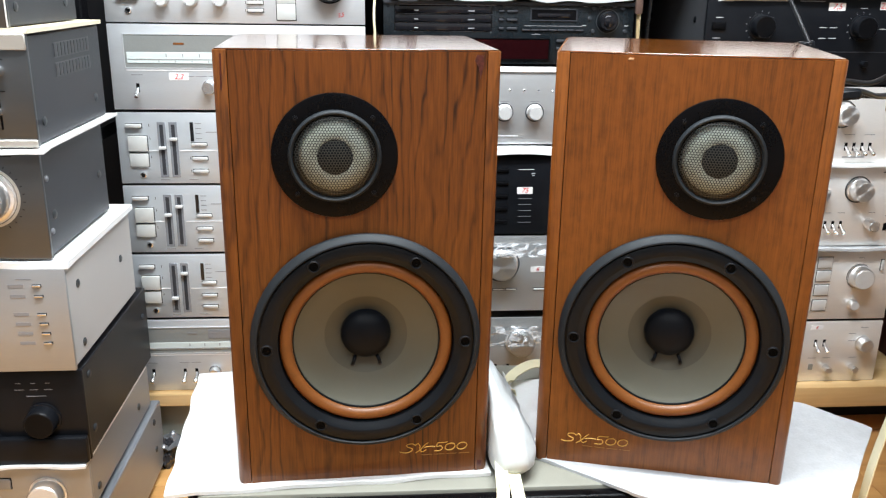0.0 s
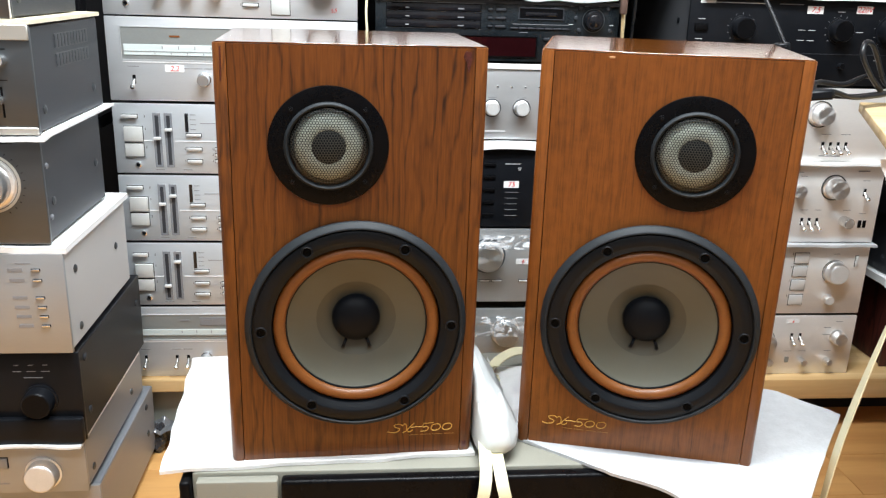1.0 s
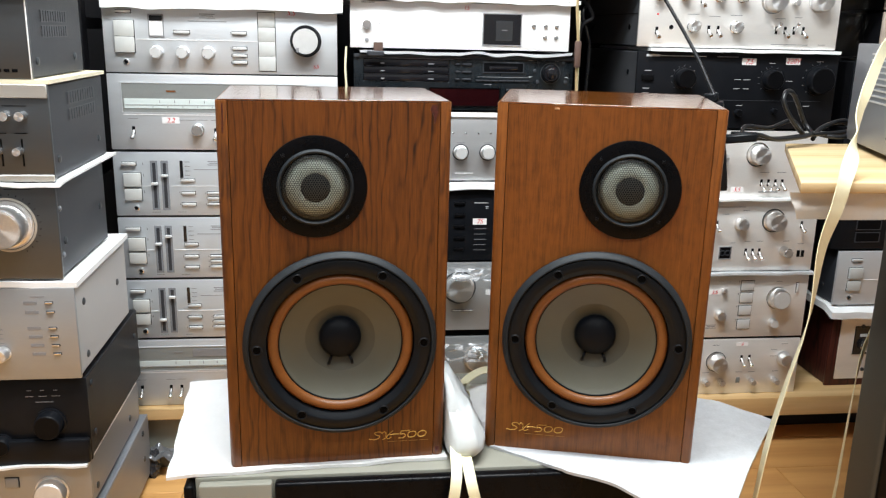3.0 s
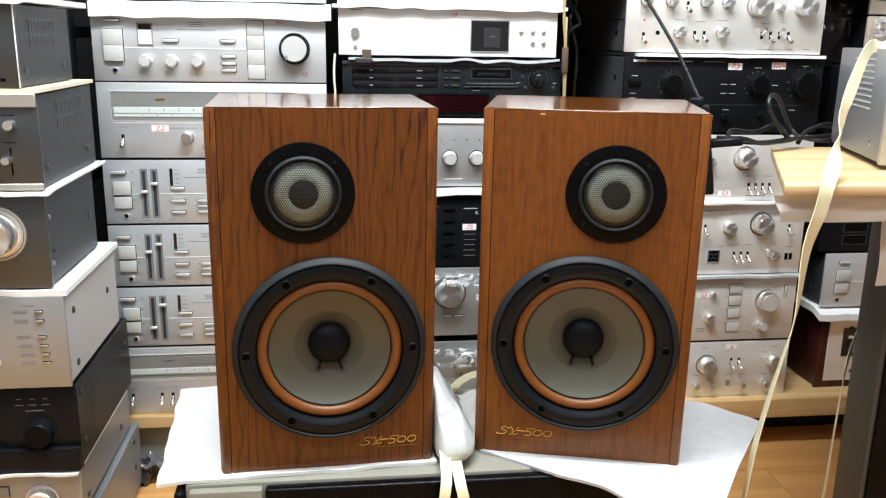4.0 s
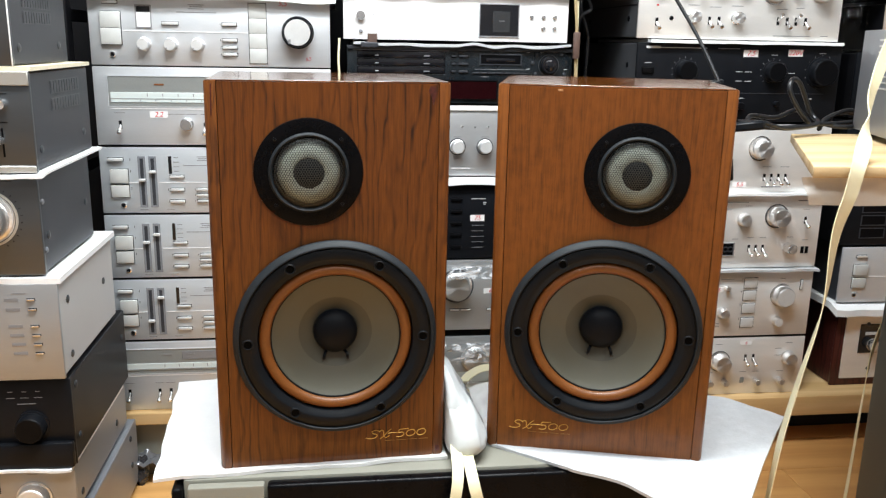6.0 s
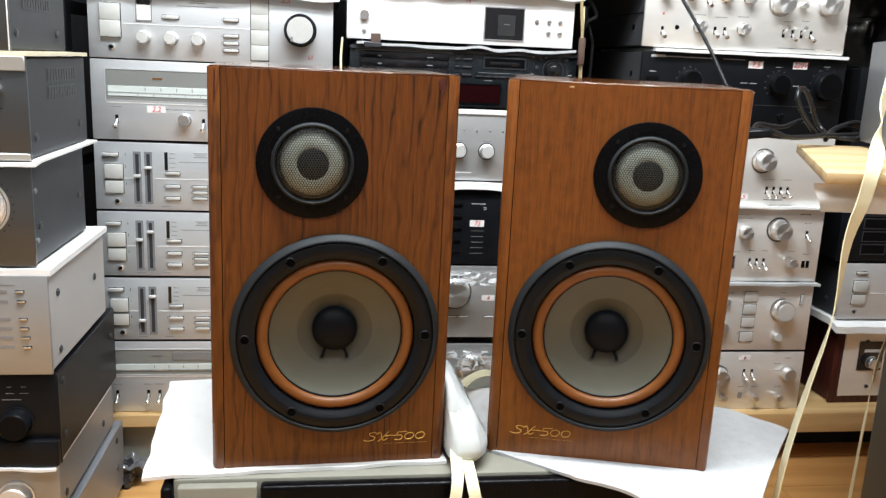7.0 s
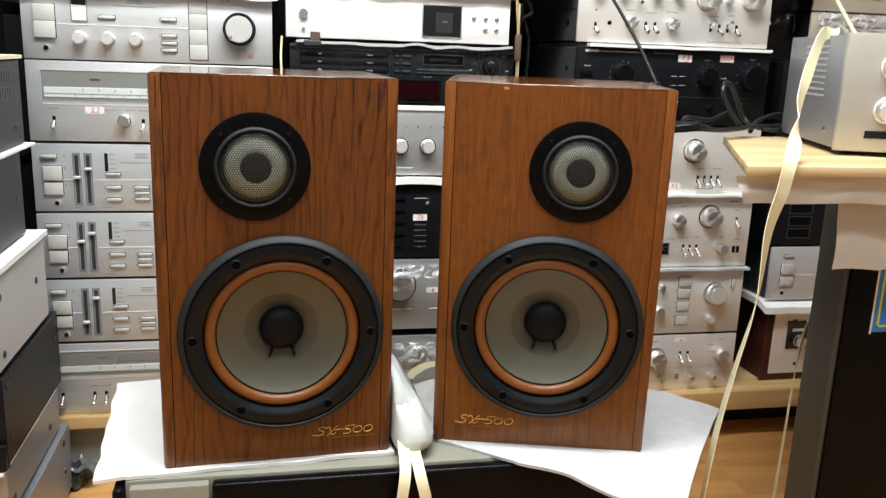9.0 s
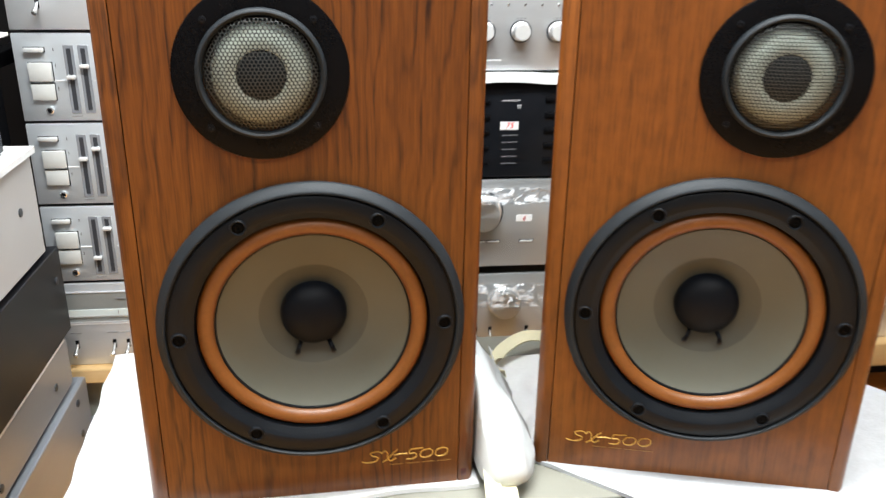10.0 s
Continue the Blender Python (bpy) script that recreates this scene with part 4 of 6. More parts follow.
# rounded white wrapping and straps between the two
def loft(levels, seed, amp, n=36):
    """A soft closed bag from level sections (z, x0, x1, y0, y1)."""
    bm = bmesh.new()
    rings = []
    for z, x0, x1, y0, y1 in levels:
        ring = []
        for k in range(n):
            a = 2 * math.pi * k / n
            ca, sa = math.cos(a), math.sin(a)
            ux = math.copysign(abs(ca) ** 0.55, ca)
            uy = math.copysign(abs(sa) ** 0.55, sa)
            x, y = (x0 + x1) / 2 + ux * (x1 - x0) / 2, (y0 + y1) / 2 + uy * (y1 - y0) / 2
            d = amp * (noise.noise(Vector((x * 45, y * 30, z * 18 + seed))) + 0.9 * (0.35 - abs(noise.noise(Vector((x * 95, y * 60, z * 22 + seed))))))
            ring.append(bm.verts.new((x + d * max(0.0, ux), y + d * uy, z + 0.4 * d)))
        rings.append(ring)
    for lo, hi in zip(rings, rings[1:]):
        for k in range(n):
            bm.faces.new((lo[k], lo[(k + 1) % n], hi[(k + 1) % n], hi[k]))
    bm.faces.new(rings[0][::-1])
    bm.faces.new(rings[-1])
    return bm


BAG = [(0.3230, 0.152, 0.184, 0.752, 0.86), (0.3270, 0.1490, 0.193, 0.743, 0.87), (0.334, 0.1475, 0.199, 0.739, 0.875), (0.342, 0.1470, 0.198, 0.740, 0.88), (0.354, 0.1470, 0.191, 0.745, 0.88),
       (0.366, 0.1468, 0.184, 0.752, 0.88), (0.379, 0.1465, 0.1765, 0.760, 0.88), (0.392, 0.1462, 0.1685, 0.770, 0.88), (0.405, 0.1460, 0.160, 0.782, 0.875), (0.418, 0.1460, 0.151, 0.80, 0.865)]
wb = thing("wrapping_bag", (0, 0, 0), "rounded white plastic wrapping bag tucked beside the walnut loudspeaker", "wrapping")
part("bag", loft(BAG[:7], 2.0, 0.0060, 56), M["bag"], wb, "", None, 75)
part("upper_fold", loft(BAG[6:], 2.0, 0.0060, 56), M["bag"], wb, "thin plastic fold leaning on the loudspeaker", None, 75)


def fold(x, y):
    reach = 0.012 + 0.268 * (y - 0.784)
    curl = max(0.0, 1 - x / 0.25)
    return (0.192 + x * reach - x + 0.003 * noise.noise(Vector((0, y * 40, 6))), 0.0, 0.010 * curl * curl * max(0.0, (y - 0.80) / 0.12) + 0.004 * noise.noise(Vector((x * 3, y * 30, 9))) * min(1.0, (y - 0.79) / 0.03))


tagged(part("wrapping_sheet", sheet(0.0, 1.0, 0.792, 0.965, 0.3225, 0.003, 16, 34, fold), M["foam"], None, "", None, 60), "soft bluish-white wrapping sheet lying beside the amber loudspeaker", "wrapping")
tagged(part("strap", ribbon([(0.160, 0.775, 0.350), (0.158, 0.742, 0.334), (0.1545, 0.705, 0.318), (0.146, 0.698, 0.26), (0.135, 0.694, 0.17), (0.128, 0.690, 0.012)], 0.013, [0, 0, 5, 8, 8, 10]), M["strap"]),
       "cream fabric strap hanging over the black front", "strap", "straps")
tagged(part("strap", ribbon([(0.171, 0.770, 0.340), (0.171, 0.741, 0.330), (0.1725, 0.706, 0.316), (0.182, 0.699, 0.27), (0.193, 0.697, 0.17), (0.200, 0.690, 0.012)], 0.013, [0, 0, -5, -10, -10, -12]), M["strap"]),
       "cream fabric strap hanging over the black front", "strap", "straps")
tagged(part("strap", ribbon([(0.265, 0.985, 0.336), (0.232, 0.972, 0.344), (0.207, 0.955, 0.341), (0.194, 0.938, 0.333), (0.202, 0.920, 0.3275)], 0.020, [70, 80, 90, 100, 110]), M["strap"]),
       "looped cream fabric strap lying on the equipment case", "strap", "straps")


# ---- column of silver units ----
YA = 1.34
A0, A1 = -0.374, 0.0168


def top_amp():
    q = Unit("amplifier", "silver amplifier with square keys and a large round volume knob", A0, A1, 0.7500, 0.8585, YA, 0.34, M["silver"], M["char"], 0.0035)
    q.key(0.09, 0.075, 0.024, 0.0042, "key", 0.006)
    for v in (0.33, 0.575):
        q.key(0.09, v, 0.0315, 0.026, "ivory", 0.006)
    q.jack(0.09, 0.84)
    q.window(0.195, 0.252, 0.12, 0.43, "bright", "grey_print")
    q.window(0.196, 0.251, 0.125, 0.21, "dark_glass", "", 0.0016)
    q.key(0.33, 0.37, 0.026, 0.0050)
    q.line(0.135, 0.655, 0.49)
    for u in (0.22, 0.33, 0.44):
        q.knob(u, 0.685, 0.0100, 0.015, "spun", "key", pointer=True)
    for v in (0.37, 0.605, 0.715, 0.82):
        q.key(0.575, v, 0.0235, 0.0046)
        q.mark(0.537, v)
    for v in (0.16, 0.385, 0.61, 0.835):
        q.key(0.693, v, 0.0285, 0.0242, "ivory", 0.002)
        q.bar(0.693, v - 0.05, 0.014, 0.001)
    q.knob(0.862, 0.47, 0.0250, 0.020, "black", "key", False, True)
    q.ring(0.862, 0.47, 0.0250, 0.0268, "matt")
    q.words(0.44, 0.09, 0.026, 3)
    q.bar(0.44, 0.20, 0.064, 0.0011)
    q.sticker(0.80, 0.045, "5,5", h=0.012, plain=True)
    q.sticker(0.905, 0.87, "5,5", h=0.008, plain=True, tilt=-12)


def tuner(z0, z1, upper):
    q = Unit("tuner", "silver tuner with a wide glass dial window" if upper else "silver tuner with wide glass dial, lowest in the stack", A0, A1, z0, z1, YA, 0.33, M["silver"], M["char"], 0.0035, category="tuner")
    v0, v1 = (0.12, 0.50) if upper else (0.11, 0.46)
    u0 = 0.06 if upper else 0.03
    q.window(u0, 0.86, v0, v1, "dial_dark", "silver", 0.0006)
    q.window(u0 + 0.008, 0.85, v0 + 0.20, v1 - 0.05, "dial", "", 0.0016)
    q.window(0.57 if upper else 0.30, 0.80, v0 + 0.03, v0 + 0.15, "ivory" if upper else "case_steel", "", 0.0015)
    for i in range(9):
        q.bar(0.22 + i * 0.064, v0 + 0.235, 0.0014, 0.0048, "grey_print", "print", 0.0017)
        q.bar(0.19 + i * 0.064, v0 + 0.305, 0.0012, 0.0026, "grey_print", "print", 0.0017)
    part("dial_line", box(u0 * q.W + 0.004, 0.85 * q.W, -0.0022, -0.0014, 0, 0.0008), M["grey_print"], q.root, "", (0, 0, (1 - v0 - 0.285) * q.H), 0)
    q.line(u0, 0.86, v1 + 0.03, "bright", 0.0018)
    if upper:
        q.bar(0.27, v0 + 0.10, 0.016, 0.0028, "surround", "print", 0.0008)
        q.sticker(0.262, 0.605, "2,2", 0.029, 0.011)
        q.toggle(0.10, 0.74)
        q.knob(0.378, 0.73, 0.0098, 0.016, "chrome", "chrome")
        for u in (0.455, 0.505):
            q.toggle(u, 0.76)
        for u in (0.10, 0.30, 0.35, 0.40, 0.46):
            q.bar(u, 0.60 if u > 0.28 else 0.585, 0.017, 0.0010)
    else:
        for u in (0.235, 0.335):
            q.bar(u, v0 + 0.07, 0.015, 0.002, "grey_print", "print", 0.0016)
        for u in (0.055, 0.19, 0.24):
            q.toggle(u, 0.74)
            q.bar(u, 0.60, 0.016, 0.001)
        q.knob(0.32, 0.73, 0.0095, 0.016, "chrome", "chrome")


def slider_amp(z0, z1, caps):
    q = Unit("amplifier", "slim silver amplifier with square power keys and twin sliders", A0, A1, z0, z1, YA, 0.33, M["silver_blue"], M["char"], 0.0035, group="matching silver amplifiers")
    q.key(0.068, 0.18, 0.0245, 0.0052, "key", 0.006)
    q.key(0.080, 0.43, 0.0290, 0.0235, "ivory", 0.006)
    q.key(0.080, 0.66, 0.0290, 0.0210, "ivory", 0.004)
    for v in (0.18, 0.36, 0.62):
        q.mark(0.128, v)
    q.jack(0.09, 0.88)
    q.slider(0.176, 0.13, 0.91, caps[0])
    q.slider(0.222, 0.13, 0.91, caps[1])
    q.window(0.289, 0.303, 0.13, 0.40, "dark_glass")
    for i in range(4):
        q.bar(0.322, 0.15 + i * 0.07, 0.009, 0.0009)
    q.key(0.322, 0.44, 0.0235, 0.0042)
    q.line(0.118, 0.158, 0.53, h=0.0009)
    q.line(0.245, 0.985, 0.53, h=0.0009)
    for v in (0.64, 0.82):
        q.key(0.322, v, 0.0235, 0.0048)
        q.mark(0.284, v)
    for v in (0.64, 0.725, 0.815):
        q.key(0.437, v, 0.0235, 0.0044)
        q.mark(0.398, v, 0.0008, 0.003)
    q.words(0.44, 0.14, 0.022, 3)
    q.bar(0.415, 0.27, 0.050, 0.001)
    q.bar(0.176, 0.945, 0.014, 0.0009)
    q.bar(0.29, 0.945, 0.014, 0.0009)


tuner(0.1325, 0.2635, False)
slider_amp(0.268, 0.3795, (0.70, 0.20))
slider_amp(0.384, 0.496, (0.38, 0.22))
slider_amp(0.500, 0.6135, (0.46, 0.30))
tuner(0.618, 0.7475, True)
top_amp()


def foam_pad(x0, x1, y0, y1, z, thick, label, seed, amp=0.003, mat="foam", droop=0.0):
    def lift(x, y):
        edge = max(0.0, (y0 + 0.03 - y) / 0.03)
        return (0, 0.004 * noise.noise(Vector((x * 14, 0, seed))) * edge, amp * edge * noise.noise(Vector((x * 22, y * 8, seed))) - droop * edge * edge)
    return tagged(part("foam_sheet", sheet(x0, x1, y0, y1, z, thick, 44, 12, lift), M[mat], None, "", None, 60), label, "foam sheet", "foam sheets")


foam_pad(A0 + 0.002, A1 + 0.010, YA - 0.014, 1.66, 0.8590, 0.0245, "thick white foam sheet between stacked units", 2.0, 0.004, "foam", 0.003)
q = Unit("cassette_deck", "silver cassette deck with dark display and a row of keys", A0 - 0.004, A1 + 0.002, 0.8845, 0.998, YA - 0.002, 0.30, M["silver"], M["char"], 0, category="cassette deck")
q.window(0.125, 0.435, 0.10, 0.66, "dial_dark", "bright")
q.window(0.525, 0.815, 0.12, 0.60, "dark_glass", "silver")
q.key(0.485, 0.52, 0.024, 0.009, "chrome")
q.key(0.07, 0.36, 0.022, 0.010, "chrome")
for i in range(11):
    q.key(0.455 + i * 0.034 + (0.012 if i else 0), 0.74, 0.0085, 0.005, "chrome", 0.003)
for u, v in ((0.865, 0.34), (0.925, 0.34), (0.865, 0.52), (0.925, 0.52), (0.862, 0.77)):
    q.key(u, v, 0.020, 0.006, "chrome")
q.jack(0.925, 0.80)

# ---- middle column ----
B0, B1, YB = 0.041, 0.437, 1.335
q = Unit("amplifier", "silver amplifier wrapped in clear film at the foot of the stack", B0, B1, 0.1325, 0.2600, YB, 0.33, M["silver_in_shade"], M["char"], 0.003)
q.knob(0.605, 0.34, 0.0235, 0.022, "spun", "spun")
q.knob(0.84, 0.34, 0.013, 0.016)
for u in (0.50, 0.555, 0.70):
    q.toggle(u, 0.74)
q = Unit("amplifier", "silver amplifier with a big volume knob, wrapped in clear film", B0, B1, 0.2735, 0.4085, YB, 0.33, M["silver_in_shade"], M["char"], 0.0135)
q.knob(0.508, 0.36, 0.0255, 0.022, "spun", "spun")
q.ring(0.508, 0.36, 0.0275, 0.0320, "graphite")
q.knob(0.82, 0.36, 0.018, 0.018)
q.sticker(0.668, 0.44, "6", 0.024, 0.010)
for u, w in ((0.50, 0.018), (0.555, 0.018), (0.68, 0.020)):
    q.key(u, 0.705, w, 0.0026, "bright", 0.002)
q = Unit("tape_deck", "black tape deck with fine white print", B0, B1, 0.4125, 0.549, YB, 0.31, M["black"], M["case_black"], 0.0035, category="tape deck")
q.sticker(0.597, 0.45, "75", 0.026, 0.0115)
q.words(0.60, 0.19, 0.026, 1, "white_print")
q.words(0.63, 0.24, 0.006, 2, "white_print")
for i in range(5):
    q.bar(0.60, 0.55 + i * 0.075, 0.022, 0.0006, "grey_print")
    q.bar(0.43, 0.16 + i * 0.13, 0.014, 0.0006, "grey_print")
    q.key(0.755, 0.18 + i * 0.16, 0.024, 0.006, "matt", 0.003)
    q.key(0.50, 0.20 + i * 0.16, 0.020, 0.005, "matt", 0.003)
foam_pad(B0 + 0.01, B1 - 0.006, YB - 0.010, 1.63, 0.5495, 0.012, "folded white foam sheet between stacked units", 4.0, 0.004)
q = Unit("amplifier", "plain silver amplifier with a row of small round knobs", B0, B1, 0.565, 0.689, YB, 0.33, M["silver_in_shade"], M["char"], 0.003)
part("top_trim", box(0, q.W, -0.003, 0.0, q.H * 0.93, q.H, 0.001), M["bright"], q.root)
for u in (0.12, 0.245, 0.37, 0.497, 0.622, 0.75):
    q.knob(u, 0.58, 0.0118, 0.016, "spun", "key")
    q.ring(u, 0.58, 0.0118, 0.0150, "char")
    q.bar(u, 0.44, 0.014, 0.0009)
for i in range(6):
    q.round_key(0.46 + i * 0.058, 0.30, 0.0016, "chrome", 0.0014)
q.bar(0.515, 0.89, 0.034, 0.0016, "bright")
q = Unit("disc_player", "dark blue-black disc changer with three trays and a jog dial", B0 + 0.004, B1 + 0.002, 0.693, 0.789, YB, 0.33, M["blue_black"], M["case_black"], 0.0035, category="disc player")
for i in range(3):
    q.key(0.235, 0.15 + i * 0.135, 0.150, 0.0108, "dark_glass", 0.0018)
    q.bar(0.095, 0.16 + i * 0.135, 0.008, 0.0012, "white_print")
q.bar(0.365, 0.43, 0.016, 0.0028, "white_print")
for i in range(3):
    q.key(0.465, 0.16 + i * 0.135, 0.0075, 0.0034, "char", 0.003)
    q.key(0.508, 0.16 + i * 0.135, 0.0165, 0.0038, "char", 0.003)
q.window(0.585, 0.765, 0.13, 0.29, "matt", "char")
q.key(0.675, 0.22, 0.052, 0.006, "dark_glass", 0.002)
for i in range(7):
    q.key(0.565 + i * 0.036, 0.45, 0.0125, 0.0028, "char", 0.0025)
q.knob(0.893, 0.30, 0.0155, 0.010, "black", "dark_glass")
q.ring(0.893, 0.30, 0.0160, 0.0185, "dull")
# pale steel bars paint the glints along the tray edges
for i in range(3):
    q.bar(0.235, 0.215 + i * 0.135, 0.148, 0.0007, "case_steel", "tray_edge_glint")
    q.bar(0.345, 0.165 + i * 0.135, 0.010, 0.0016, "grey_print", "print", 0.0018)
    q.bar(0.128, 0.165 + i * 0.135, 0.006, 0.0011, "white_print", "print", 0.0018)
for u, v in ((0.82, 0.26), (0.835, 0.10), (0.835, 0.46), (0.95, 0.10), (0.965, 0.46), (0.89, 0.06)):
    q.round_key(u, v, 0.0028, "char")
for u in (0.045, 0.425):
    q.bar(u, 0.285, 0.0010, 0.042, "case_steel", "tray_edge_glint")
q.bar(0.235, 0.075, 0.165, 0.0008, "case_steel", "tray_edge_glint")
q.bar(0.07, 0.035, 0.020, 0.0020, "gold_dim", "maker_mark")
q.bar(0.675, 0.115, 0.072, 0.0007, "case_steel", "slot_edge")
q.bar(0.675, 0.385, 0.092, 0.0007, "grey_print")
q.bar(0.605, 0.52, 0.014, 0.0009, "grey_print")
for u, v in ((0.80, 0.07), (0.86, 0.07), (0.92, 0.07), (0.80, 0.37), (0.97, 0.37)):
    q.bar(u, v, 0.006, 0.0009, "white_print")
part("jog_ball", lathe([(0.0095, -0.0104), (0.0085, -0.0125), (0.0050, -0.0140), (0.0, -0.0145)], 28), M["dark_glass"], q.root, "", q.at(0.893, 0.30))
q.window(0.34, 0.66, 0.60, 0.92, "red_glass", "matt")
for v in (0.62, 0.74):
    q.key(0.715, v, 0.020, 0.0045, "char", 0.003)
part("wedge_trim", box(0.0, q.W, -0.004, 0.0, q.H * 0.93, q.H, 0.0015), M["char"], q.root)
foam_pad(B0 + 0.015, B1 - 0.004, YB - 0.010, 1.62, 0.7898, 0.0042, "thin wavy grey-white foam sheet between stacked units", 6.0, 0.006, "felt")
q = Unit("network_player", "bright silver player with a small dark screen", B0 - 0.002, B1 - 0.010, 0.799, 0.8775, YB - 0.004, 0.30, M["bright"], M["case_steel"], 0.003, category="player")
q.window(0.600, 0.772, 0.22, 0.88, "dark_glass", "grey_print")
q.window(0.657, 0.735, 0.36, 0.80, "screen", "", 0.0014)
q.bar(0.697, 0.56, 0.010, 0.0008, "grey_print", "print", 0.0015)
for u in (0.13, 0.21, 0.26):
    q.bar(u, 0.48, 0.0016, 0.0016, "grey_print")
q.knob(0.075, 0.50, 0.0078, 0.006, "chrome", "chrome", False)
q.round_key(0.075, 0.83, 0.0028, "grey_print")
for u, v in ((0.832, 0.46), (0.887, 0.46), (0.938, 0.46), (0.887, 0.70), (0.938, 0.70)):
    q.round_key(u, v, 0.0034, "chrome")
q.bar(0.08, 0.03, 0.022, 0.0014)
q.sticker(0.52, 0.10, "15", h=0.010, plain=True)
tag = part("hanging_tag", box(-0.008, 0.008, -0.0008, 0.0, -0.014, 0.0), M["tag"], q.root, "small brown paper tag", q.at(0.125, 0.88, 0.003))
part("plug", box(-0.020, 0.010, -0.012, 0.004, -0.018, -0.0085, 0.002), M["char"], q.root, "dark plug stub", q.at(0.125, 0.95, 0.001))
foam_pad(B0 - 0.012, B1 + 0.004, YB - 0.016, 1.62, 0.8778, 0.006, "thin wavy white foam sheet between stacked units", 8.0, 0.005)
q = Unit("disc_player", "bright silver disc player with a dark display and round buttons", B0 - 0.003, B1 + 0.004, 0.884, 0.952, YB - 0.002, 0.30, M["bright"], M["case_steel"], 0, category="disc player")
q.key(0.21, 0.33, 0.118, 0.016, "case_steel", 0.002)
q.window(0.37, 0.67, 0.16, 0.68, "dark_glass", "char")
q.window(0.675, 0.95, 0.14, 0.42, "ivory", "grey_print", 0.0006)
for i in range(4):
    q.round_key(0.415 + i * 0.066, 0.74, 0.0030)
    q.round_key(0.71 + i * 0.066, 0.28, 0.0048, "chrome", 0.004)
    q.round_key(0.71 + i * 0.058, 0.68, 0.0046 if i == 3 else 0.0034, "chrome" if i != 2 else "matt", 0.003)
q.knob(0.105, 0.66, 0.0082, 0.006, "spun", "key", False)
q.bar(0.12, 0.06, 0.040, 0.0022)
foam_pad(B0, B1 + 0.006, YB - 0.012, 1.62, 0.9525, 0.005, "thin wavy white foam sheet between stacked units", 9.0, 0.004)
Unit("amplifier", "black audio unit on top of the stack", B0, B1 + 0.01, 0.9580, 1.06, YB, 0.30, M["black"], M["case_black"], 0)

# clear film round the two lowest middle units
def wrapped(x0, x1, z0, z1, y, seed, label, mat="film", amp=0.006):
    bm = bmesh.new()
    nx, nz = 56, 26
    g = {}
    for i in range(nx + 1):
        for j in range(nz + 1):
            x, z = x0 + (x1 - x0) * i / nx, z0 + (z1 - z0) * j / nz
            n1 = noise.noise(Vector((x * 60, z * 45, seed))) + 0.8 * abs(noise.noise(Vector((x * 25 + z * 60, z * 25, seed + 3))))
            g[i, j] = bm.verts.new((x, y - 0.028 - amp * n1 * (0.10 + 1.7 * (j / nz) ** 4), z))
    for i in range(nx):
        for j in range(nz):
            bm.faces.new((g[i, j], g[i + 1, j], g[i + 1, j + 1], g[i, j + 1]))
    for i in range(nx):
        a, b = g[i, nz], g[i + 1, nz]
        c = bm.verts.new((a.co.x, y + 0.05, z1 + 0.0005))
        d = bm.verts.new((b.co.x, y + 0.05, z1 + 0.0005))
        bm.faces.new((a, b, d, c))
    wrap = tagged(part("plastic_wrap", bm, M[mat], None, "", None, 0), label, "plastic wrap", "plastic wraps")
    if mat == "film":
        def ruck(x, y):
            k = 1 - (y - (z1 - 0.052)) / 0.052
            d = noise.noise(Vector((x * 50, y * 70, seed))) + 0.6 * noise.noise(Vector((x * 120, y * 120, seed)))
            return (0, 0, 0.0055 * d * (1 - k))
        bm = sheet(x0 + 0.002, x1 - 0.002, z1 - 0.026 - 0.012 * (seed > 3), z1 - 0.001, 0.0, 0.0006, 90, 20, ruck)
        for v in bm.verts:
            v.co = (v.co.x, y - 0.036 - v.co.z, v.co.y)
        part("crease_band", bm, M["crease"], wrap, "glints on the film's creases, painted white", None, 60)
    return wrap


wrapped(B0, B1, 0.2745, 0.4085, YB, 1.0, "crumpled clear plastic film over a silver amplifier")
wrapped(B0, B1, 0.134, 0.260, YB, 5.0, "crumpled clear plastic film over a silver amplifier")

# ---- column of amplifiers ----
C0, C1, YC = 0.566, 0.962, 1.36


def c_unit(label, z0, z1, face="champagne", case="case_black", gap=0.004, y=YC, name="amplifier", x0=C0, x1=C1):
    q = Unit(name, label, x0, x1, z0, z1, y, 0.35, M[face], M[case], gap)
    q.side_x, q.side_turn = 0.004, -90
    return q


q = c_unit("silver amplifier with a big knob and small tone knobs", 0.1125, 0.2325, gap=0)
q.knob(0.549, 0.40, 0.0178, 0.022)
q.ring(0.549, 0.40, 0.0203, 0.0216, "dull")
for u in (0.686, 0.728):
    q.toggle(u, 0.35)
q.knob(0.915, 0.36, 0.0135, 0.018)
for u in (0.497, 0.582, 0.752, 0.880):
    q.knob(u, 0.765, 0.0065, 0.015, "chrome", "spun", False)
q.window(0.668, 0.690, 0.70, 0.80, "dial_dark")
for u, v in ((0.54, 0.10), (0.915, 0.10), (0.68, 0.60), (0.75, 0.60), (0.88, 0.60), (0.50, 0.60), (0.86, 0.2), (0.86, 0.32)):
    q.bar(u, v, 0.014, 0.0009)
q.sticker(0.682, 0.09, "6", 0.024, 0.0085)

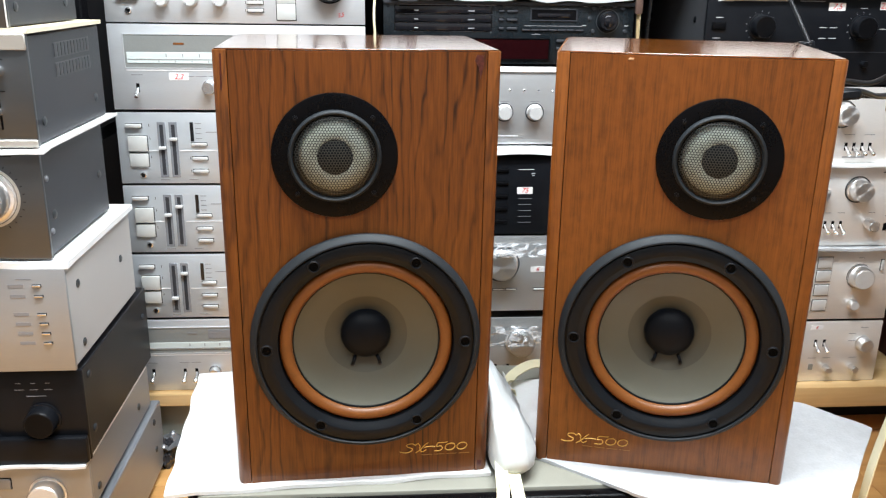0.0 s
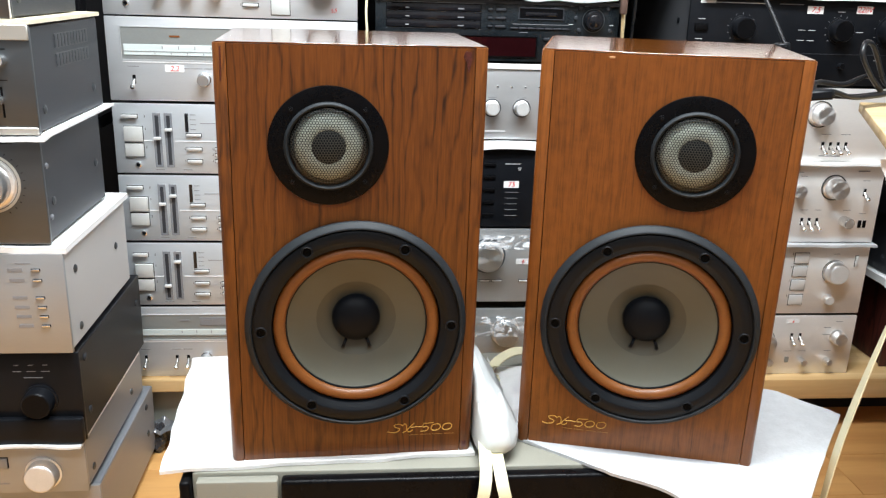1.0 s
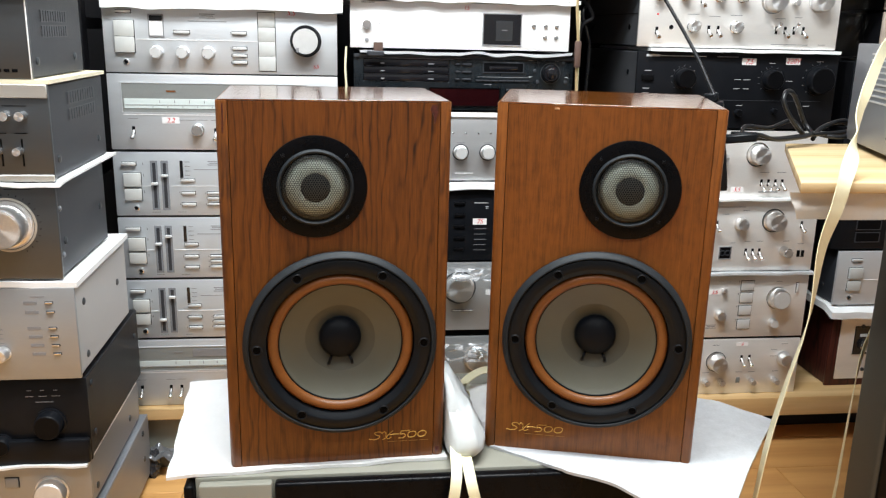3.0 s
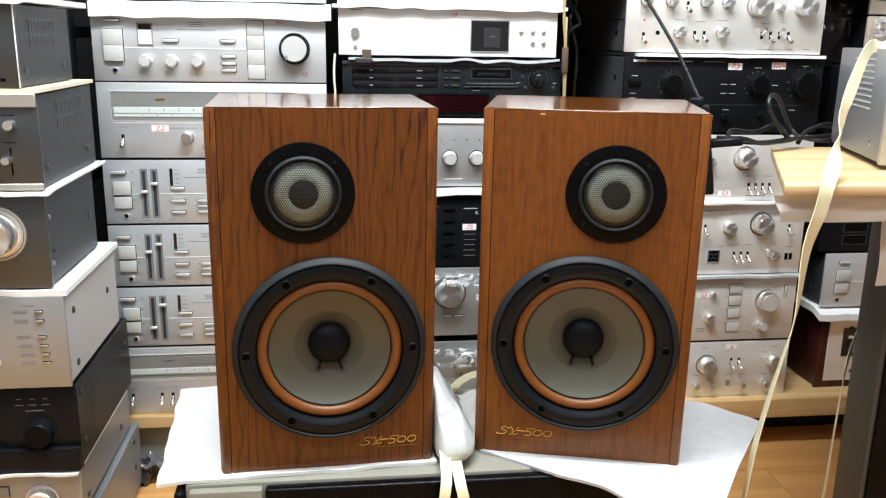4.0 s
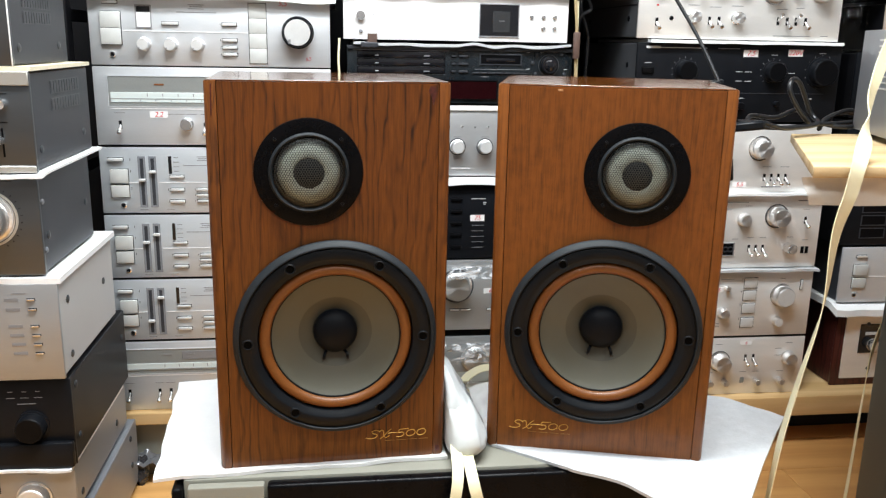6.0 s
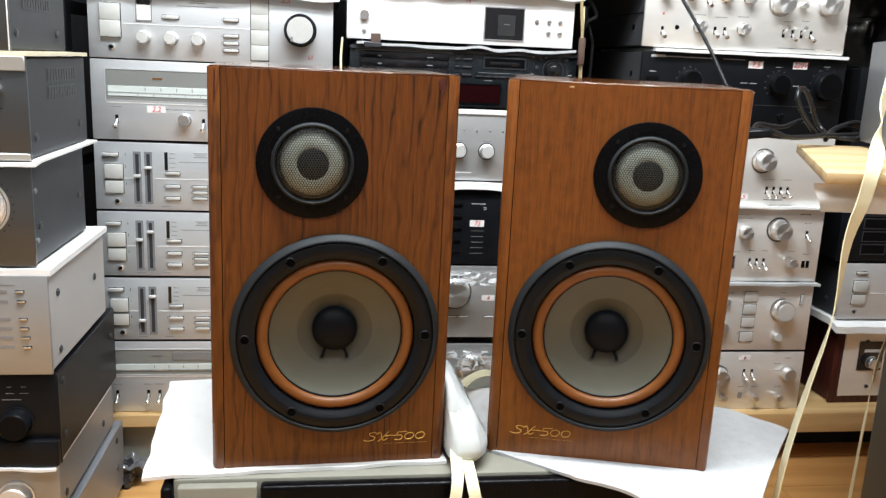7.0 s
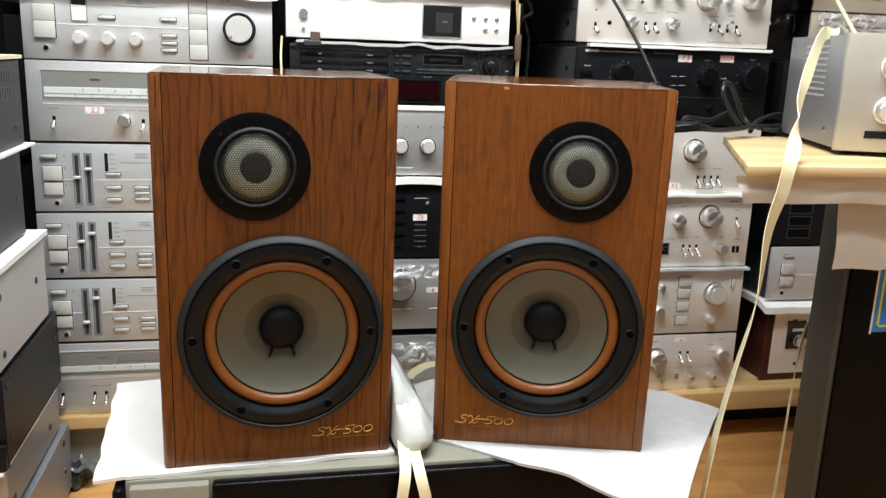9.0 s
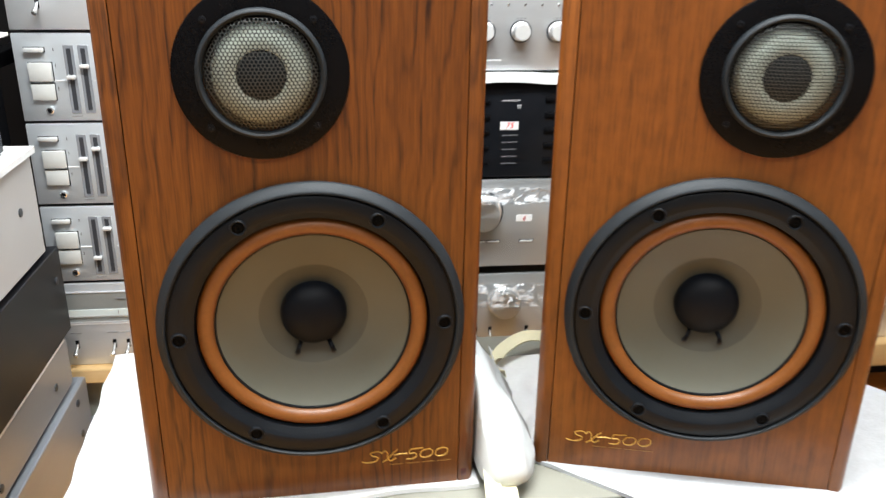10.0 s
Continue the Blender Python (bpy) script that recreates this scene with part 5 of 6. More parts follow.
q = c_unit("silver amplifier with four ivory keys and a big volume knob", 0.2375, 0.3715)
q.knob(0.548, 0.25, 0.0048, 0.010, "chrome", "spun", False)
q.knob(0.538, 0.63, 0.0103, 0.014)
for v in (0.18, 0.37, 0.57, 0.79):
    q.key(0.672, v, 0.0265, 0.0200, "key", 0.0022)
    q.mark(0.628, v - 0.06)
q.knob(0.842, 0.38, 0.0204, 0.020, "spun", "key")
q.ring(0.842, 0.38, 0.0216, 0.0232, "matt")
q.knob(0.830, 0.78, 0.0091, 0.012, "spun", "key")
q.key(0.942, 0.22, 0.0045, 0.020, "key", 0.004)
q.sticker(0.499, 0.28, "3,5", 0.026, 0.010)
q.words(0.50, 0.80, 0.022, 3)
q.bar(0.55, 0.12, 0.026, 0.0009)
q.bar(0.842, 0.12, 0.012, 0.0009)
foam_pad(C0 + 0.004, C1 + 0.006, YC - 0.012, 1.66, 0.3718, 0.0048, "thin wavy white foam sheet between stacked amplifiers", 11.0, 0.0025, "felt")

q = c_unit("silver amplifier with lever switches and two machined knobs", 0.3785, 0.5235, gap=0)
q.toggle(0.474, 0.34)
q.knob(0.597, 0.33, 0.0122, 0.016)
q.knob(0.768, 0.29, 0.0187, 0.024)
q.ring(0.768, 0.29, 0.0216, 0.0238, "dull")
q.toggle(0.920, 0.35)
q.window(0.503, 0.560, 0.66, 0.82, "matt", "grey_print")
for u in (0.518, 0.545):
    part("socket", lathe([(0.006, 0), (0.006, -0.002), (0.004, -0.0022), (0.004, -0.001), (0, -0.001)], 18), M["char"], q.root, "", q.at(u, 0.74))
for u in (0.640, 0.676, 0.712):
    q.toggle(u, 0.73, 1)
q.knob(0.842, 0.72, 0.0100, 0.022, "chrome", "spun", False)
for u in (0.922, 0.945):
    q.key(u, 0.76, 0.0048, 0.012, "matt", 0.002)
q.bar(0.90, 0.08, 0.022, 0.0022)
q.bar(0.54, 0.10, 0.060, 0.0010)
for u, v in ((0.62, 0.15), (0.515, 0.20), (0.92, 0.20), (0.645, 0.58), (0.71, 0.58), (0.85, 0.58), (0.93, 0.62), (0.565, 0.60)):
    q.bar(u, v, 0.013, 0.0009)
foam_pad(C0 + 0.002, C1 + 0.012, YC - 0.014, 1.66, 0.5238, 0.0045, "thin white foam sheet between stacked amplifiers", 12.0, 0.002)

q = c_unit("silver amplifier with machined volume knob and lever switches", 0.5285, 0.6575, gap=0)
q.knob(0.645, 0.35, 0.0174, 0.024)
q.ring(0.645, 0.35, 0.0212, 0.0236, "chrome")
for u in (0.680, 0.716, 0.752, 0.788):
    q.toggle(u, 0.78, 1)
for u in (0.36, 0.46):
    q.knob(u, 0.40, 0.0104, 0.016)
q.sticker(0.557, 0.885, "5,5", 0.026, 0.0105)
q.bar(0.72, 0.92, 0.040, 0.0018)
for u in (0.69, 0.78):
    q.bar(u, 0.62, 0.018, 0.0009)

q = c_unit("wide black amplifier with three round black knobs", 0.662, 0.803, "black", "graphite")
for u, r in ((0.232, 0.0185), (0.665, 0.0185), (0.905, 0.0255)):
    q.knob(u, 0.345, r, 0.020, "black", "matt")
    q.ticks(u, 0.345, r + 0.0055, 11, "grey_print")
q.key(0.055, 0.345, 0.022, 0.010, "matt", 0.004)
q.bar(0.075, 0.055, 0.026, 0.0042, "white_print", "maker_mark")
q.bar(0.22, 0.058, 0.090, 0.0012, "white_print")
q.bar(0.44, 0.058, 0.042, 0.0014, "grey_print")
q.sticker(0.548, 0.115, "7,5", 0.028, 0.0125)
q.sticker(0.768, 0.10, "220V", 0.028, 0.0125)
for u, v in ((0.50, 0.35), (0.545, 0.35), (0.50, 0.47), (0.545, 0.47), (0.76, 0.36), (0.055, 0.25), (0.05, 0.48), (0.05, 0.54), (0.665, 0.13), (0.905, 0.10), (0.52, 0.69), (0.86, 0.69)):
    q.bar(u, v, 0.0125, 0.0009, "white_print")
q.line(0.0, 0.93, 0.625, "char", 0.0012)
q.knob(0.515, 0.79, 0.0070, 0.010, "black", "matt", False)
q.knob(0.695, 0.76, 0.0052, 0.010, "black", "matt", False)
q.screw(0.06, 0.10, "black")
q.screw(0.29, 0.10, "black")
foam_pad(C0 + 0.02, C1 - 0.004, YC - 0.012, 1.66, 0.8032, 0.0055, "thin white foam sheet on the black amplifier", 13.0, 0.0012)

q = c_unit("silver amplifier with many machined knobs and lever switches", 0.8105, 0.942, "champagne", "graphite", 0, x0=C0 - 0.003, x1=C1 - 0.011)
for u in (0.09, 0.215, 0.385, 0.495):
    q.knob(u, 0.30, 0.0096, 0.017, "chrome", "spun")
q.toggle(0.30, 0.35)
q.knob(0.655, 0.34, 0.0187, 0.026)
q.ring(0.655, 0.34, 0.0216, 0.0236, "chrome")
q.knob(0.762, 0.36, 0.0057, 0.014, "chrome", "spun", False)
q.knob(0.888, 0.33, 0.0187, 0.024)
q.toggle(0.09, 0.78)
q.round_key(0.16, 0.73, 0.0035, "matt", 0.0008)
q.round_key(0.09, 0.56, 0.0016, "red", 0.001)
for u in (0.265, 0.478):
    q.knob(u, 0.71, 0.0100, 0.018, "chrome", "spun")
for u in (0.345, 0.392):
    q.toggle(u, 0.75, 1)
for u, tp in ((0.685, -1), (0.730, 1), (0.775, -1), (0.822, 1)):
    q.toggle(u, 0.74, tp)
for u, v, w in ((0.15, 0.13, 0.04), (0.44, 0.13, 0.04), (0.665, 0.10, 0.034), (0.888, 0.12, 0.018), (0.265, 0.55, 0.022), (0.37, 0.57, 0.022), (0.478, 0.55, 0.022), (0.70, 0.58, 0.02), (0.79, 0.56, 0.014), (0.70, 0.935, 0.026), (0.79, 0.935, 0.05), (0.925, 0.93, 0.014)):
    q.bar(u, v, w, 0.0010)
q.sticker(0.33, 0.085, "6,9", 0.022, 0.0095)
part("case_seam", box(0.0030, 0.0042, 0.01, 0.34, 0.058, 0.0595), M["matt"], q.root)
q.screw(0.06, 0.035, "matt")
q.screw(0.30, 0.035, "matt")

# red sign on the board
sg = thing("sign_board", pose(0.560, 1.362, 0.9798, -4, -1.5, 0), "red sign board with white print, standing on the shelf", "sign")
part("panel", box(0.0, 0.385, 0.0, 0.004, 0.0, 0.10), M["red_board"], sg)
for i in range(8):
    part("print", box(0.012 + i * 0.0455, 0.012 + i * 0.0455 + (0.034, 0.02, 0.03, 0.022, 0.04, 0.028, 0.036, 0.03)[i], -0.0006, 0.0, 0.010, 0.026), M["label"], sg, "", None, 0)

foam_pad(0.470, 0.985, 1.328, 1.66, 0.9732, 0.0065, "white foam sheet on the pine shelf board", 44.0, 0.003)

# ---- right-hand stack behind the bench ----
E0, E1, YE = 1.045, 1.44, 1.385
q = Unit("receiver", "dark rosewood-cased receiver with a pale front and a black window", E0, E1, 0.1125, 0.281, YE, 0.33, M["rosewood"], M["rosewood"], 0, category="receiver")
part("fascia", box(0.018, q.W - 0.018, -0.003, 0.0, 0.016, q.H - 0.012, 0.001), M["champagne"], q.root)
part("window", box(0.050, 0.105, -0.005, -0.003, 0.072, 0.135, 0.001), M["dark_glass"], q.root)
k = q.knob(0.20, 0.46, 0.012, 0.018, "chrome", "spun")
k.location.y = -0.005
part("name_bar", box(0.062, 0.098, -0.0056, -0.005, 0.112, 0.118), M["ivory"], q.root, "", None, 0)
for u, v in ((0.17, 0.20), (0.20, 0.78)):
    part("screw", lathe([(0, -0.003), (0.004, -0.003), (0.004, -0.005), (0, -0.0055)], 14), M["char"], q.root, "", q.at(u, v))
foam_pad(E0 - 0.02, E1, YE - 0.02, 1.70, 0.2815, 0.014, "sagging white foam sheet on a receiver", 15.0, 0.006, "foam", 0.012)
q = Unit("amplifier", "small grey-silver amplifier with square keys", E0 - 0.012, E1, 0.296, 0.411, YE - 0.005, 0.30, M["silver"], M["char"], 0)
q.key(0.10, 0.16, 0.022, 0.005)
q.key(0.10, 0.40, 0.029, 0.022, "ivory", 0.006)
q.key(0.10, 0.64, 0.029, 0.020, "ivory", 0.004)
q.jack(0.085, 0.86)
q.line(0.15, 0.4, 0.53, h=0.001)
q.side_x, q.side_turn = 0.004, -90
q.screw(0.05, 0.03, "char")
q = Unit("tape_deck", "black deck with fine control print", E0 - 0.030, E1, 0.415, 0.545, YE, 0.31, M["black"], M["case_black"], 0.004, category="tape deck")
for i in range(4):
    q.window(0.12, 0.24, 0.14 + i * 0.2, 0.28 + i * 0.2, "matt", "char")
    q.bar(0.18, 0.20 + i * 0.2, 0.02, 0.001, "white_print")
Unit("amplifier", "black audio unit wrapped in film", E0 - 0.035, E1, 0.5495, 0.665, YE, 0.31, M["black"], M["case_black"], 0.0045)
Unit("amplifier", "black audio unit wrapped in film", E0 - 0.035, E1, 0.6695, 0.792, YE, 0.31, M["black"], M["case_black"], 0.0045)
foam_pad(E0 - 0.02, E1 + 0.03, YE - 0.03, 1.68, 0.9855, 0.010, "white foam sheet on top of wrapped players", 46.0, 0.005)
Unit("disc_player", "bronze-coloured player lying on white foam", E0 + 0.02, E1 + 0.03, 0.9975, 1.08, YE, 0.30, M["bronze"], M["case_black"], 0, category="player", group="bronze players")
for z0, z1 in ((0.796, 0.884), (0.888, 0.985)):
    q = Unit("disc_player", "bronze-coloured player in clear plastic film", E0 + 0.012, E1 + 0.02, z0, z1, YE, 0.30, M["bronze"], M["case_black"], 0.004, category="player", group="bronze players")
    for i in range(5):
        q.key(0.07 + i * 0.09, 0.68, 0.024, 0.009, "bronze", 0.003)
        q.bar(0.07 + i * 0.09, 0.36, 0.02, 0.0012)
    q.window(0.05, 0.5, 0.14, 0.26, "bronze", "grey_print")
    wrapped(E0 + 0.006, E1 + 0.02, z0, z1, YE + 0.01, z0 * 9, "clear plastic film round a bronze player", "film", 0.008)
wrapped(0.966, E0 - 0.002, 0.62, 0.93, YE + 0.06, 21.0, "dark crinkled plastic film between two stacks", "film_dark", 0.012)

# ---- stack of units beside the camera, seen from their sides ----
FX = -0.76


def f_unit(name, label, right, z0, z1, y0, y1, face, case, gap=0.0, category="amplifier"):
    q = Unit(name, label, FX, right, z0, z1, y0, y1 - y0, M[face], M[case], gap, inset=0.0025, category=category)
    q.side_x, q.side_turn = q.W - 0.0025, 90
    q.from_right = lambda x: (x - FX) / q.W
    return q


def side_vents(q, y0, y1, z0, z1, n=11):
    v = part("vent_panel", box(q.side_x - 0.0006, q.side_x + 0.0005, y0, y1, z0, z1), M["graphite"], q.root, "", None, 0)
    w = (y1 - y0) / n
    for i in range(n):
        part("louvre", box(q.side_x + 0.0004, q.side_x + 0.0012, y0 + i * w + 0.001, y0 + (i + 0.62) * w, z0 + 0.001, z1 - 0.001), M["dark_grey"], v, "", None, 0)


q = f_unit("receiver", "broad steel-fronted unit at the foot of the stack", -0.337, 0.012, 0.131, 1.005, 1.312, "pale", "case_steel", 0.012, "receiver")
q.screw(0.05, 0.05)
q.screw(0.26, 0.05)
q.screw(0.26, 0.10, "char")
q = f_unit("amplifier", "slim silver amplifier with a big round knob", -0.345, 0.135, 0.2085, 0.985, 1.285, "pale", "case_steel", 0.0035)
q.knob(q.from_right(-0.401), 0.58, 0.0215, 0.018, "spun", "key")
q.ring(q.from_right(-0.401), 0.58, 0.0220, 0.0236, "matt")
q.key(q.from_right(-0.455), 0.36, 0.018, 0.015, "case_steel", 0.003)
q.bar(q.from_right(-0.401), 0.10, 0.014, 0.0012)
q.bar(q.from_right(-0.455), 0.80, 0.016, 0.0012)
q.screw(0.035, 0.018)
q.screw(0.235, 0.030)
foam_pad(FX, -0.345, 0.972, 1.27, 0.2088, 0.0035, "thin grey-white foam sheet between stacked units", 31.0, 0.005)
q = f_unit("amplifier", "black amplifier with a round volume knob", -0.341, 0.2125, 0.340, 0.988, 1.300, "black", "case_black", 0)
q.knob(q.from_right(-0.394), 0.52, 0.0195, 0.020, "black", "matt")
q.knob(q.from_right(-0.462), 0.76, 0.0130, 0.016, "black", "matt")
q.jack(q.from_right(-0.366), 0.75, 0.004)
for i in range(3):
    q.bar(q.from_right(-0.42 + i * 0.018), 0.13, 0.006, 0.0007, "grey_print")
    q.bar(q.from_right(-0.42 + i * 0.018), 0.20, 0.011, 0.0007, "grey_print")
q.bar(q.from_right(-0.40), 0.27, 0.024, 0.0008, "grey_print")
part("step", box(0, q.W, -0.012, 0.0, 0.0, q.H * 0.30, 0.004, 2), M["black"], q.root)
q.screw(0.03, 0.108, "char")
q.screw(0.03, 0.030, "char")
q.screw(0.285, 0.085, "char")
q = f_unit("amplifier", "pale silver amplifier with a column of small selector keys", -0.3435, 0.3435, 0.4775, 0.980, 1.262, "pale", "case_white", 0.0035)
for i, v in enumerate((0.155, 0.255, 0.43, 0.525, 0.62, 0.715)):
    q.bar(q.from_right(-0.402 + i * 0.001), v, 0.018, 0.0042, "case_steel")
    q.key(q.from_right(-0.3775 + i * 0.001), v, 0.0100, 0.0022, "chrome", 0.0025, 0.0006)
q.bar(q.from_right(-0.392), 0.09, 0.018, 0.001)
q.knob(q.from_right(-0.444), 0.70, 0.0092, 0.016, "spun", "spun")
for i in range(4):
    q.bar(q.from_right(-0.446), 0.44 + i * 0.05, 0.008, 0.001)
q.screw(0.045, 0.100)
q.screw(0.045, 0.020)
q.screw(0.222, 0.075)
foam_pad(FX, -0.339, 0.981, 1.262, 0.4780, 0.008, "white foam sheet between stacked units", 33.0, 0.002)
q = f_unit("tuner", "brushed steel unit with a big machined tuning knob", -0.357, 0.4885, 0.6205, 0.985, 1.222, "dull", "char", 0, "tuner")
q.knob(q.from_right(-0.421), 0.42, 0.0275, 0.030, "spun", "spun")
q.ring(q.from_right(-0.421), 0.42, 0.0300, 0.0330, "spun")
q.ring(q.from_right(-0.421), 0.42, 0.0340, 0.0372, "satin")
q.ticks(q.from_right(-0.421), 0.42, 0.0415, 22, "matt", -215, 60)
q.bar(q.from_right(-0.405), 0.05, 0.034, 0.001, "matt")
q.screw(0.018, 0.095, "case_steel", 0.004)
q.screw(0.018, 0.030, "case_steel", 0.004)
q.screw(0.205, 0.060)
q.screw(0.030, 0.048)
foam_pad(FX, -0.347, 0.975, 1.262, 0.6208, 0.0035, "white foam sheet sticking out between stacked units", 35.0, 0.004, "foam", 0.003)
q = f_unit("amplifier", "dark steel amplifier with lever sliders and grey side panel", -0.355, 0.6245, 0.7515, 0.985, 1.246, "dull", "char", 0)
part("top_trim", box(0, q.W, -0.003, 0.0, q.H * 0.86, q.H, 0.001), M["satin"], q.root)
part("low_trim", box(0, q.W, -0.003, 0.0, 0.0, q.H * 0.07, 0.001), M["satin"], q.root)
for x in (-0.4085, -0.3885):
    q.knob(q.from_right(x), 0.32, 0.0068, 0.014, "chrome", "spun", False)
for x in (-0.4185, -0.4155, -0.3925):
    if x != -0.4155:
        q.bar(q.from_right(x), 0.70, 0.0024, 0.036, "matt")
        q.knob(q.from_right(x - 0.003), 0.68, 0.0058, 0.016, "chrome", "spun", False)
        q.bar(q.from_right(x), 0.50, 0.016, 0.001, "matt")
q.bar(q.from_right(-0.398), 0.22, 0.03, 0.001, "matt")
side_vents(q, 0.085, 0.215, 0.094, 0.112)
side_vents(q, 0.085, 0.215, 0.071, 0.088)
q.screw(0.030, 0.026)
q.screw(0.222, 0.030)
foam_pad(FX, -0.352, 0.985, 1.245, 0.7518, 0.0052, "cream foam board between stacked units", 37.0, 0.0, "cream")
q = f_unit("amplifier", "brushed silver amplifier with dark grey side panel", -0.371, 0.7575, 0.866, 0.985, 1.215, "dull", "char", 0)
part("edge_trim", box(q.W - 0.0018, q.W, -0.0012, 0.0, 0.0, q.H, 0.0004), M["bright"], q.root)
side_vents(q, 0.055, 0.165, 0.072, 0.088)
side_vents(q, 0.055, 0.165, 0.052, 0.068)
q.screw(0.030, 0.022)
q.screw(0.190, 0.024)
for x in (-0.412, -0.402, -0.392):
    q.bar(q.from_right(x), 0.90, 0.007, 0.004, "matt")
q.key(q.from_right(-0.420), 0.74, 0.010, 0.009, "matt")
q.toggle(q.from_right(-0.432), 0.40)
foam_pad(FX, -0.362, 0.975, 1.28, 0.8664, 0.008, "white foam sheet on top of the stack", 39.0, 0.004, "foam", 0.004)
q = f_unit("amplifier", "brushed silver amplifier on top of the stack", -0.385, 0.8760, 0.985, 0.985, 1.215, "silver", "char", 0)

# ---- bench with a silver amplifier ----
bench = thing("bench", pose(TBX, TBY, 0.0, 0, 0, 0), "raw pine board bench top with torn paper under its edge", "bench")


def bench_board():
    bm = bmesh.new()
    pts = [(0.0, 0.0), (TFX - TBX, TFY - TBY), (0.95, TFY - TBY - 0.012), (0.95, 0.02)]
    lo = [bm.verts.new((x, y, TZ - 0.013)) for x, y in pts]
    hi = [bm.verts.new((x, y, TZ)) for x, y in pts]
    bm.faces.new(lo)
    bm.faces.new(hi[::-1])
    for i in range(4):
        bm.faces.new((lo[i], hi[i], hi[(i + 1) % 4], lo[(i + 1) % 4]))
    bmesh.ops.recalc_face_normals(bm, faces=bm.faces)
    bmesh.ops.bevel(bm, geom=list(bm.edges), offset=0.0015, segments=2, affect="EDGES", profile=0.5)
    return bm


part("board", bench_board(), M["raw_pine"], bench, "pale raw pine board")
part("leg", box(0.80, 0.85, -0.24, -0.20, 0.0, TZ - 0.0135, 0.003), M["plank"], bench)
part("leg", box(0.80, 0.85, -0.06, -0.02, 0.0, TZ - 0.0135, 0.003), M["plank"], bench)


bm = bmesh.new()
nx, nz = 50, 8
g = {}
for i in range(nx + 1):
    for j in range(nz + 1):
        x = TFX - TBX + 0.008 + 0.5 * i / nx
        drop = 0.034 + 0.006 * noise.noise(Vector((x * 9, 0, 3)))
        g[i, j] = bm.verts.new((x - 0.014 * (1 - j / nz) * max(0, 1 - i / 6), TFY - TBY + 0.012 + 0.004 * noise.noise(Vector((x * 18, j * 0.3, 1))), TZ - 0.0138 - drop * j / nz))
for i in range(nx):
    for j in range(nz):
        bm.faces.new((g[i, j], g[i + 1, j], g[i + 1, j + 1], g[i, j + 1]))
part("hanging_paper", bm, M["paper"], bench, "torn pale paper lining", None, 60)

bm = bmesh.new()
g = {}
for i in range(13):
    for j in range(9):
        g[i, j] = bm.verts.new((0.722 + 0.28 * i / 12 - TBX, 0.792 - TBY + 0.006 * noise.noise(Vector((i * 0.35, j * 0.25, 7))) - 0.006 * j / 8, TZ - 0.0138 - (0.126 + 0.004 * noise.noise(Vector((i * 0.5, 0, 4)))) * j / 8))
for i in range(12):
    for j in range(8):
        bm.faces.new((g[i, j], g[i + 1, j], g[i + 1, j + 1], g[i, j + 1]))
part("paper_sheet", bm, M["paper"], bench, "pale paper hanging below the board", None, 60)

ba = thing("amplifier", pose(RCX, RCY, TZ + 0.0005, 0, 0, RCT), "brushed silver amplifier with slotted side, standing on the pine bench", "amplifier")
part("case", box(0, 0.40, 0.006, 0.26, 0.008, 0.158, 0.002, 2), M["case_steel"], ba)
part("front_panel", box(-0.002, 0.402, -0.004, 0.006, 0.006, 0.160, 0.0015, 2), M["satin"], ba)
for i in range(9):
    part("vent_slot", box(-0.0008, 0.0006, 0.075, 0.175, 0.074 + i * 0.0085, 0.0765 + i * 0.0085), M["key"], ba, "", None, 0)
for fx, fy in ((0.03, 0.03), (0.37, 0.03), (0.03, 0.23), (0.37, 0.23)):
    part("foot", box(fx - 0.012, fx + 0.012, fy - 0.012, fy + 0.012, 0.0, 0.008, 0.001), M["rubber"], ba)
for kx, kz in ((0.060, 0.118), (0.058, 0.062)):
    kk = part("knob", lathe([(0, -0.004), (0.0175, -0.004), (0.0175, -0.006), (0.0158, -0.007), (0.0152, -0.022), (0.0142, -0.023), (0, -0.023)], 36), M["spun"], ba, "", (kx, 0, kz))
    part("cap", lathe([(0.0135, -0.0231), (0.013, -0.0236), (0, -0.0236)], 36), M["key"], kk)
part("dark_slot", box(0.034, 0.100, -0.005, -0.0035, 0.024, 0.034), M["dark_glass"], ba)
part("screw", lathe([(0, 0), (0.004, 0), (0.004, -0.001), (0, -0.0016)], 14), M["chrome"], ba, "", Matrix.Translation((-0.0002, 0.05, 0.03)) @ Matrix.Rotation(radians(-90), 4, "Z"))

# cabinet under the bench
cab = thing("floor_cabinet", pose(KX, KY, 0.0, 0, 0, KT), "dark grey cabinet with black front and blue sticker, under the bench", "cabinet")
part("body", box(0.0, 0.42, 0.004, 0.069, 0.0, TZ - 0.055, 0.006, 3), M["grey_case"], cab)
part("front_panel", box(0.006, 0.414, -0.002, 0.004, 0.02, TZ - 0.062, 0.001), M["matt"], cab, "plain black front")
st = part("sticker", box(0.050, 0.148, -0.003, -0.002, 0.420, 0.540), M["blue"], cab, "blue sticker with a yellow inner line")
for a, b, c, d in ((0.057, 0.060, 0.427, 0.533), (0.138, 0.141, 0.427, 0.533), (0.057, 0.141, 0.427, 0.430), (0.057, 0.141, 0.530, 0.533)):
    part("inner_line", box(a, b, -0.0036, -0.003, c, d), M["yellow"], st, "", None, 0)
part("rim", box(0.0475, 0.0502, -0.0032, -0.0021, 0.4175, 0.5425), M["label"], st, "", None, 0)

